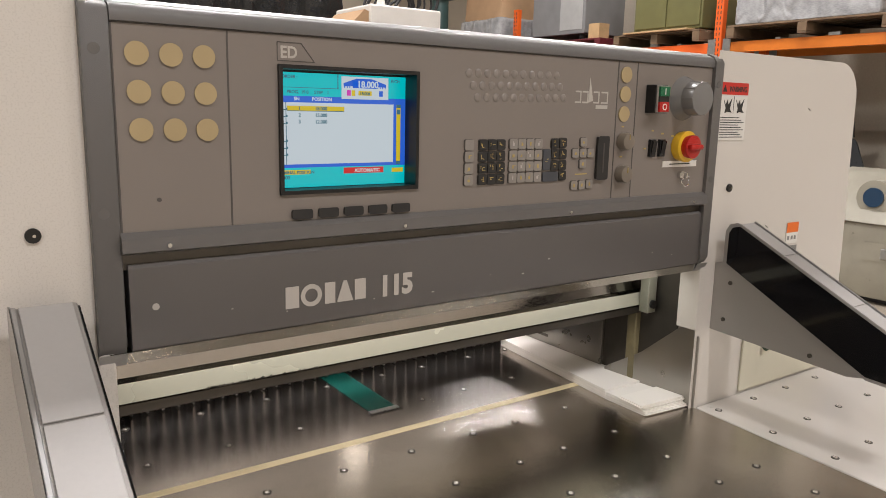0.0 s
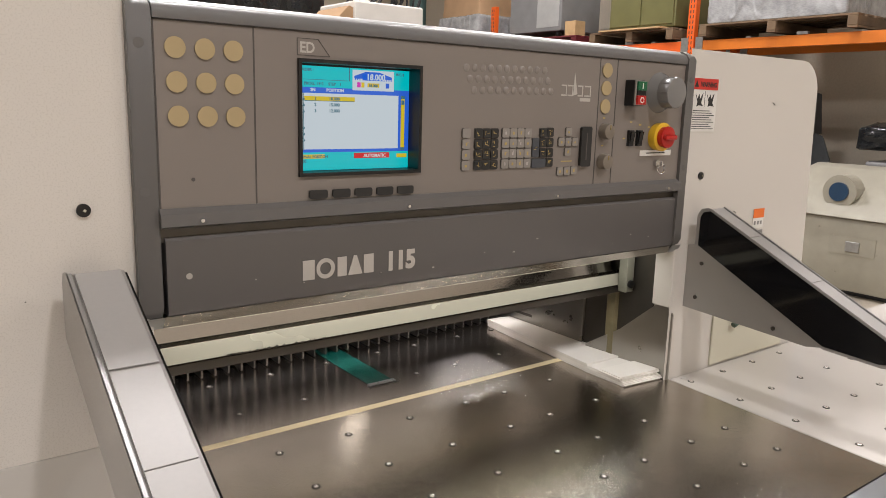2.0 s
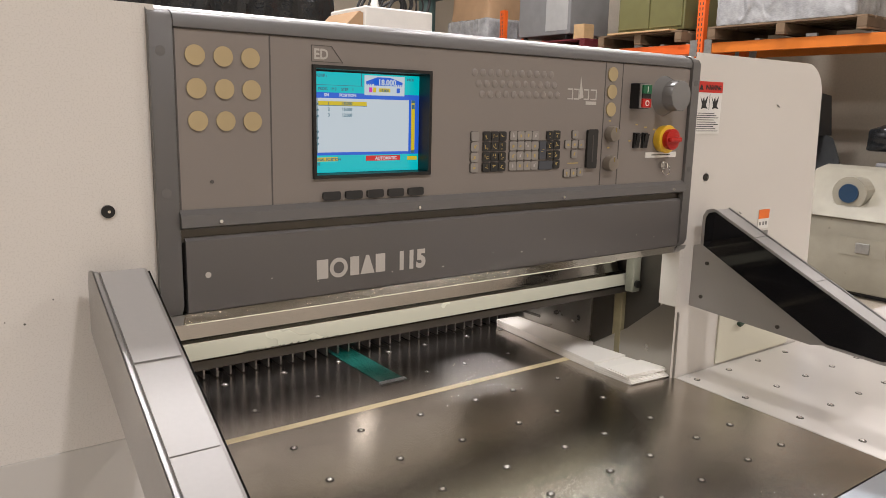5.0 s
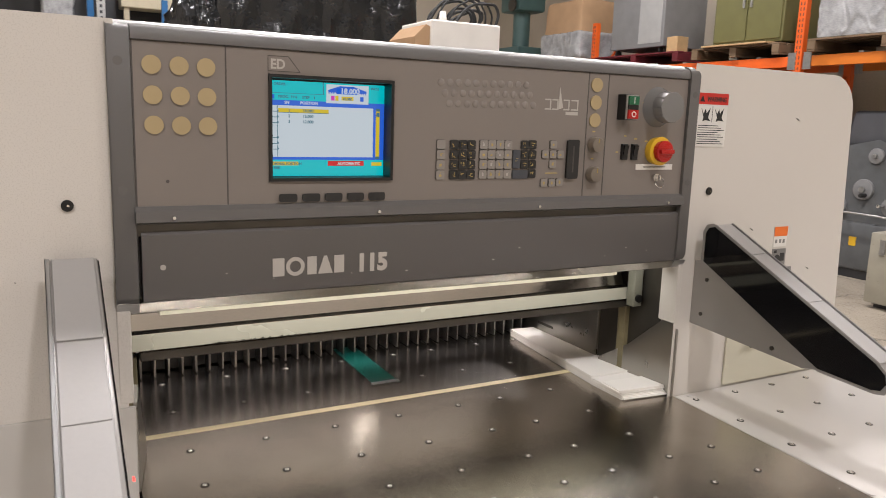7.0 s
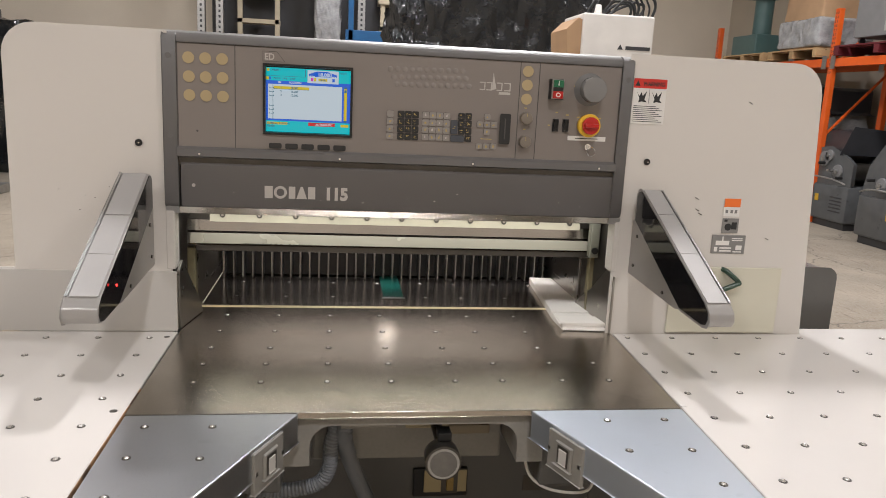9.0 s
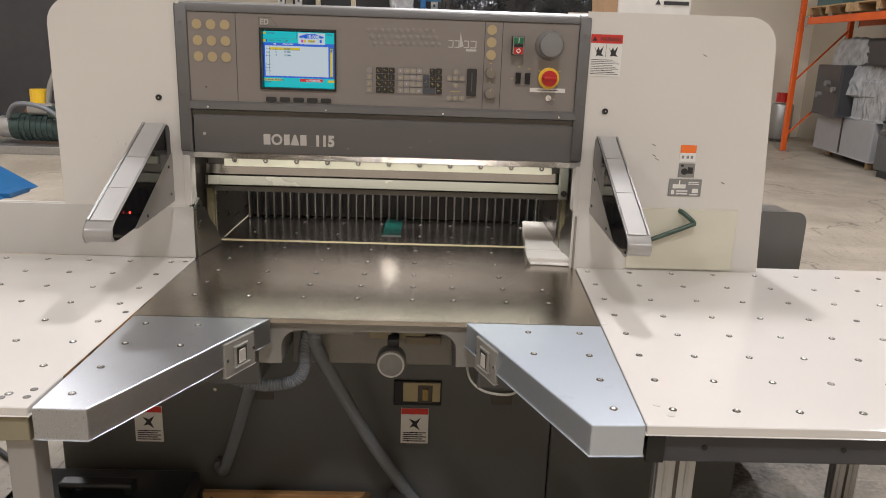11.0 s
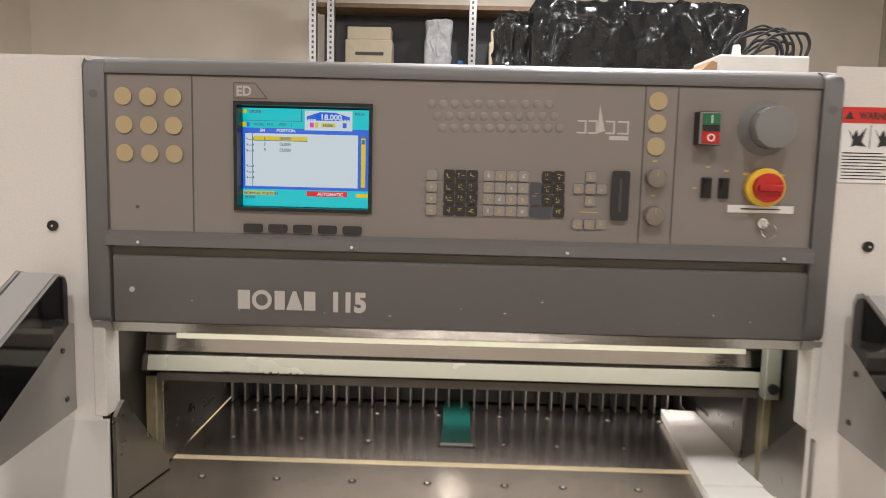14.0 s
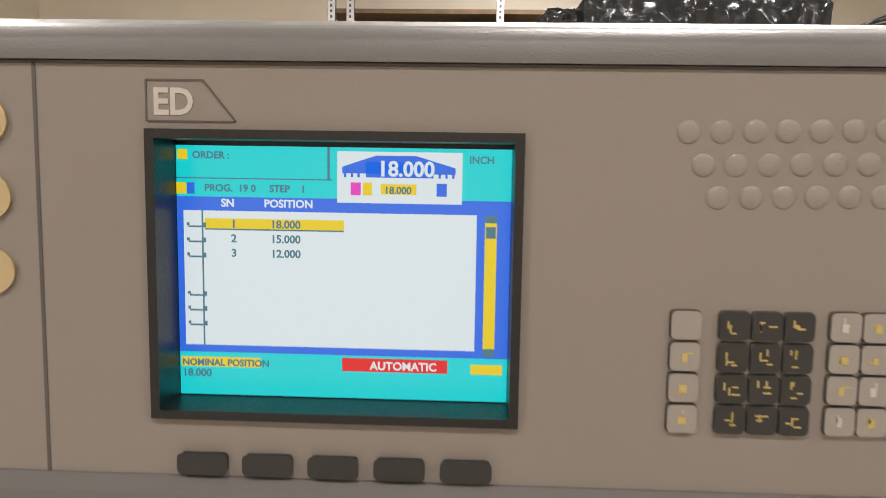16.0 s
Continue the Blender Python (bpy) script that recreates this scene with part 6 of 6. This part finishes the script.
    part("top_unit", prism([(7.2, 9.1), (8.3, 9.0), (8.4, 10.9), (7.5, 11.1)], "z", 1.622, 2.05, 0.05, 2), machine_dark, t)
    part("side_unit", prism([(7.2, 9.1), (8.3, 9.0), (8.35, 10.05), (7.3, 10.2)], "z", 0.752, 1.40, 0.04, 2), film_wrap, t, "clear film wrap")
    part("film", crumpled(7.25, 8.35, 9.0, 11.2, 1.1, 2.05, 0.06, 0.13, 11, taper=0.2), film_wrap, t, "clear film wrap", True)
    for x, y in ((7.3, 9.4), (8.2, 9.2), (7.6, 11.2)):
        part("foot", cyl((x, y, 0.06), 0.06, 0.12, "z", 12), wood_pale, t)
    for k, (y, z) in enumerate(((10.5, 1.2), (10.75, 1.3), (11.0, 1.1))):
        part("knob", cyl((7.12, y, z), 0.05, 0.08, "x", 14), label_grey, t)
    g = thing("gas_bottle", (7.65, 13.4, 0), "steel propane bottle with a red collar by the wall", "gas bottle")
    part("body", cyl((7.65, 13.4, 0.42), 0.22, 0.75, "z", 24, bevel=0.05), galv, g, "", True)
    part("collar", cyl((7.65, 13.4, 0.92), 0.15, 0.2, "z", 20), red, g, "red collar")
    part("foot_ring", cyl((7.65, 13.4, 0.03), 0.18, 0.06, "z", 20), steel_dark, g)

    # white carton on a stand, cables on top
    s = thing("grey_bench", (1.85, 3.4, 0), "plain grey metal bench behind the cutter", "bench")
    part("body", box(1.25, 2.5, 3.05, 3.9, 0.0, 1.72, 0.01), machine_grey, s)
    s = thing("white_carton", (1.75, 3.25, 1.72), "white carton with printed bars on a bench", "carton")
    c = part("body", box(1.48, 2.00, 3.08, 3.55, 1.72, 2.215, 0.012), label_white, s)
    part("flap", prism([(1.40, 1.72), (1.478, 1.72), (1.478, 2.17), (1.45, 2.18), (1.37, 2.10)], "y", 3.1, 3.5), cardboard, s, "open cardboard flap")
    part("print_bar", box(1.80, 1.98, 3.0775, 3.0805, 1.98, 2.005), machine_dark, c)
    part("print_mark", prism([(1.74, 1.98), (1.78, 1.98), (1.76, 2.015)], "y", 3.0775, 3.0805), machine_dark, c)
    rnd = random.Random(17)
    for k in range(8):
        a, lean, cx = rnd.uniform(0.10, 0.20), rnd.uniform(-0.12, 0.12), rnd.uniform(1.74, 1.86)
        pts = [(cx + a * math.cos(radians(t_)) + lean * math.sin(radians(t_)), 3.16 + 0.035 * k, 2.226 + a * rnd.uniform(0.85, 1.0) * math.sin(radians(t_))) for t_ in range(0, 181, 20)]
        solid("cable_loop", tube(pts, rnd.choice((0.007, 0.010)), 8), rubber, "black coiled cable on a white carton", "cable", "coiled cables", smooth=True)
    solid("cable_plug", cyl((1.62, 3.2, 2.252), 0.03, 0.07, "z", 14, 0.02, 0.006), label_white, "white cable plug standing on a carton", "plug", smooth=True)
    # machine under black film
    s = thing("wrapped_machine", (1.5, 5.9, 0), "tall machine wrapped in shiny black film", "wrapped machine")
    part("wrap", crumpled(0.62, 2.55, 5.5, 6.6, 0.02, 3.02, 0.030, 0.05, 2, 0.07, 0.03, folds=0.035), black_wrap, s, "", True)
    part("fold", crumpled(0.24, 1.00, 5.47, 6.4, 0.02, 2.90, 0.04, 0.05, 4, 0.1, 0.30, folds=0.05), black_wrap, s, "", True)
    part("pallet_base", box(0.25, 2.5, 5.45, 6.5, 0.0, 0.02), wood, s)
    # shelving on the back wall
    r = thing("back_shelving", (-1.0, 13.9, 0), "grey slotted shelving with beige machines on it", "shelving")
    for x in (-2.95, -2.6, 0.15, 1.75):
        p = part("post", box(x, x + 0.14, 13.45, 13.6, 0, 5.0, 0.004), galv, r)
        for k in range(24):
            part("slot", box(x + 0.05, x + 0.09, 13.447, 13.452, 2.4 + 0.1 * k, 2.45 + 0.1 * k), machine_dark, p)
    for z in (2.35, 4.5):
        part("shelf_board", box(-2.9, 3.6, 13.5, 14.3, z, z + 0.08), wood_dark, r)
    part("back_panel", box(-2.8, 3.6, 14.3, 14.33, 2.4, 4.5), machine_dark, r)
    for x in (-2.2, 0.6):
        t = thing("beige_machine", (x + 0.4, 13.8, 2.43), "beige metal stand machine on a shelf", "machine")
        for dx in (0.0, 0.72):
            part("leg", box(x + dx, x + dx + 0.09, 13.55, 13.65, 2.43, 3.35), beige_metal, t)
        part("head", box(x - 0.05, x + 0.86, 13.5, 14.0, 3.35, 3.9, 0.02), beige_metal, t)
        part("top", box(x - 0.02, x + 0.83, 13.55, 13.95, 3.9, 4.15, 0.02), beige_metal, t)
        part("shelf", box(x, x + 0.8, 13.55, 13.95, 2.85, 2.93), beige_metal, t)
        part("slit", box(x + 0.15, x + 0.7, 13.49, 13.501, 3.6, 3.66), machine_dark, t)
    solid("wrapped_roll", crumpled(-0.7, -0.2, 13.5, 13.95, 2.43, 4.3, 0.05, 0.12, 3, 0.05), film_wrap, "bundle wrapped in clear film on a shelf", "wrapped load", smooth=True)
    c = thing("blue_hoist", (0.2, 12.6, 0), "blue steel hoist frame in front of the shelving", "hoist")
    part("frame", box(-0.1, 1.2, 12.5, 12.7, 2.55, 2.75, 0.01), blue, c)
    for x in (-0.05, 1.1):
        part("mast", box(x, x + 0.1, 12.5, 12.6, 0, 3.4, 0.01), blue, c)
    # pallets by the wall and the dark corner at the west side
    d = thing("dark_cabinet", (-7.3, 11.0, 0), "tall dark machine cabinet in the far corner", "cabinet")
    part("body", box(-8.3, -5.9, 10.4, 12.0, 0.0, 2.7, 0.03), machine_dark, d)
    part("door", box(-8.2, -7.1, 10.37, 10.4, 0.2, 2.5, 0.01), mat("charcoal_paint", (0.05, 0.052, 0.056), 0.35), d)
    part("handle", box(-7.2, -7.15, 10.33, 10.37, 1.5, 1.8), galv, d)
    part("curtain", crumpled(-5.88, -5.2, 11.2, 11.5, 0.0, 2.5, 0.05, 0.15, 8), black_wrap, d, "dark hanging sheet", True)
    part("hose", tube([(-5.85, 10.35, 2.5), (-5.75, 10.3, 1.9), (-5.8, 10.3, 1.3), (-5.65, 10.2, 0.7)], 0.03, 8), rubber, d, "", True)
    part("red_box", box(-6.4, -5.5, 9.9, 10.3, 0.0, 0.5, 0.02), mat("brown_box_paint", (0.16, 0.07, 0.03), 0.6), d)
    pm = thing("vacuum_pump", (-5.4, 8.7, 0), "green vacuum pump with yellow filter on a pallet", "pump")
    part("skid", box(-6.3, -4.75, 8.3, 9.1, 0.0, 0.12, 0.01), galv, pm, "metal skid")
    part("motor", cyl((-5.45, 8.65, 0.36), 0.19, 0.9, "x", 24, bevel=0.03), pump_green, pm, "green motor", True)
    part("end_bell", cyl((-5.98, 8.65, 0.36), 0.16, 0.2, "x", 24, bevel=0.03), alu_side, pm, "", True)
    for k in range(8):
        part("fin", cyl((-5.75 + 0.08 * k, 8.65, 0.36), 0.205, 0.015, "x", 24), pump_green, pm)
    part("pump_block", box(-5.35, -5.0, 8.5, 8.85, 0.5, 0.68, 0.03), pump_green, pm, "", True)
    part("filter", cyl((-5.55, 8.75, 0.75), 0.12, 0.3, "z", 18), yellow, pm, "yellow filter")
    part("valve", cyl((-5.45, 8.6, 0.62), 0.09, 0.35, "x", 16), alu_side, pm, "", True)
    part("pipe", tube([(-5.4, 8.7, 0.7), (-5.35, 8.7, 0.95), (-5.2, 8.7, 1.25), (-5.1, 8.7, 1.35)], 0.04, 10), galv, pm, "", True)
    part("hose", tube([(-5.9, 8.5, 0.5), (-5.7, 8.4, 0.7), (-5.3, 8.4, 0.65), (-4.95, 8.45, 0.35)], 0.035, 10), hose_grey, pm, "", True)
    bl = thing("blue_ramp", (-4.6, 5.6, 0), "bright blue steel ramp on the floor", "ramp")
    part("plate", prism([(-6.1, 0.0), (-4.20, 0.0), (-4.60, 0.22), (-5.9, 0.62)], "y", 5.0, 5.9, 0.01, 1), blue, bl)
    part("edge", box(-4.30, -4.15, 5.2, 5.6, 0.0, 0.05, 0.005), blue, bl)
    pallet(-4.6, -1.3, 1.9, 2.9, 0.0, wood_pale, "pale wooden pallet on the floor behind the fence", "floor pallets")


far_machines()
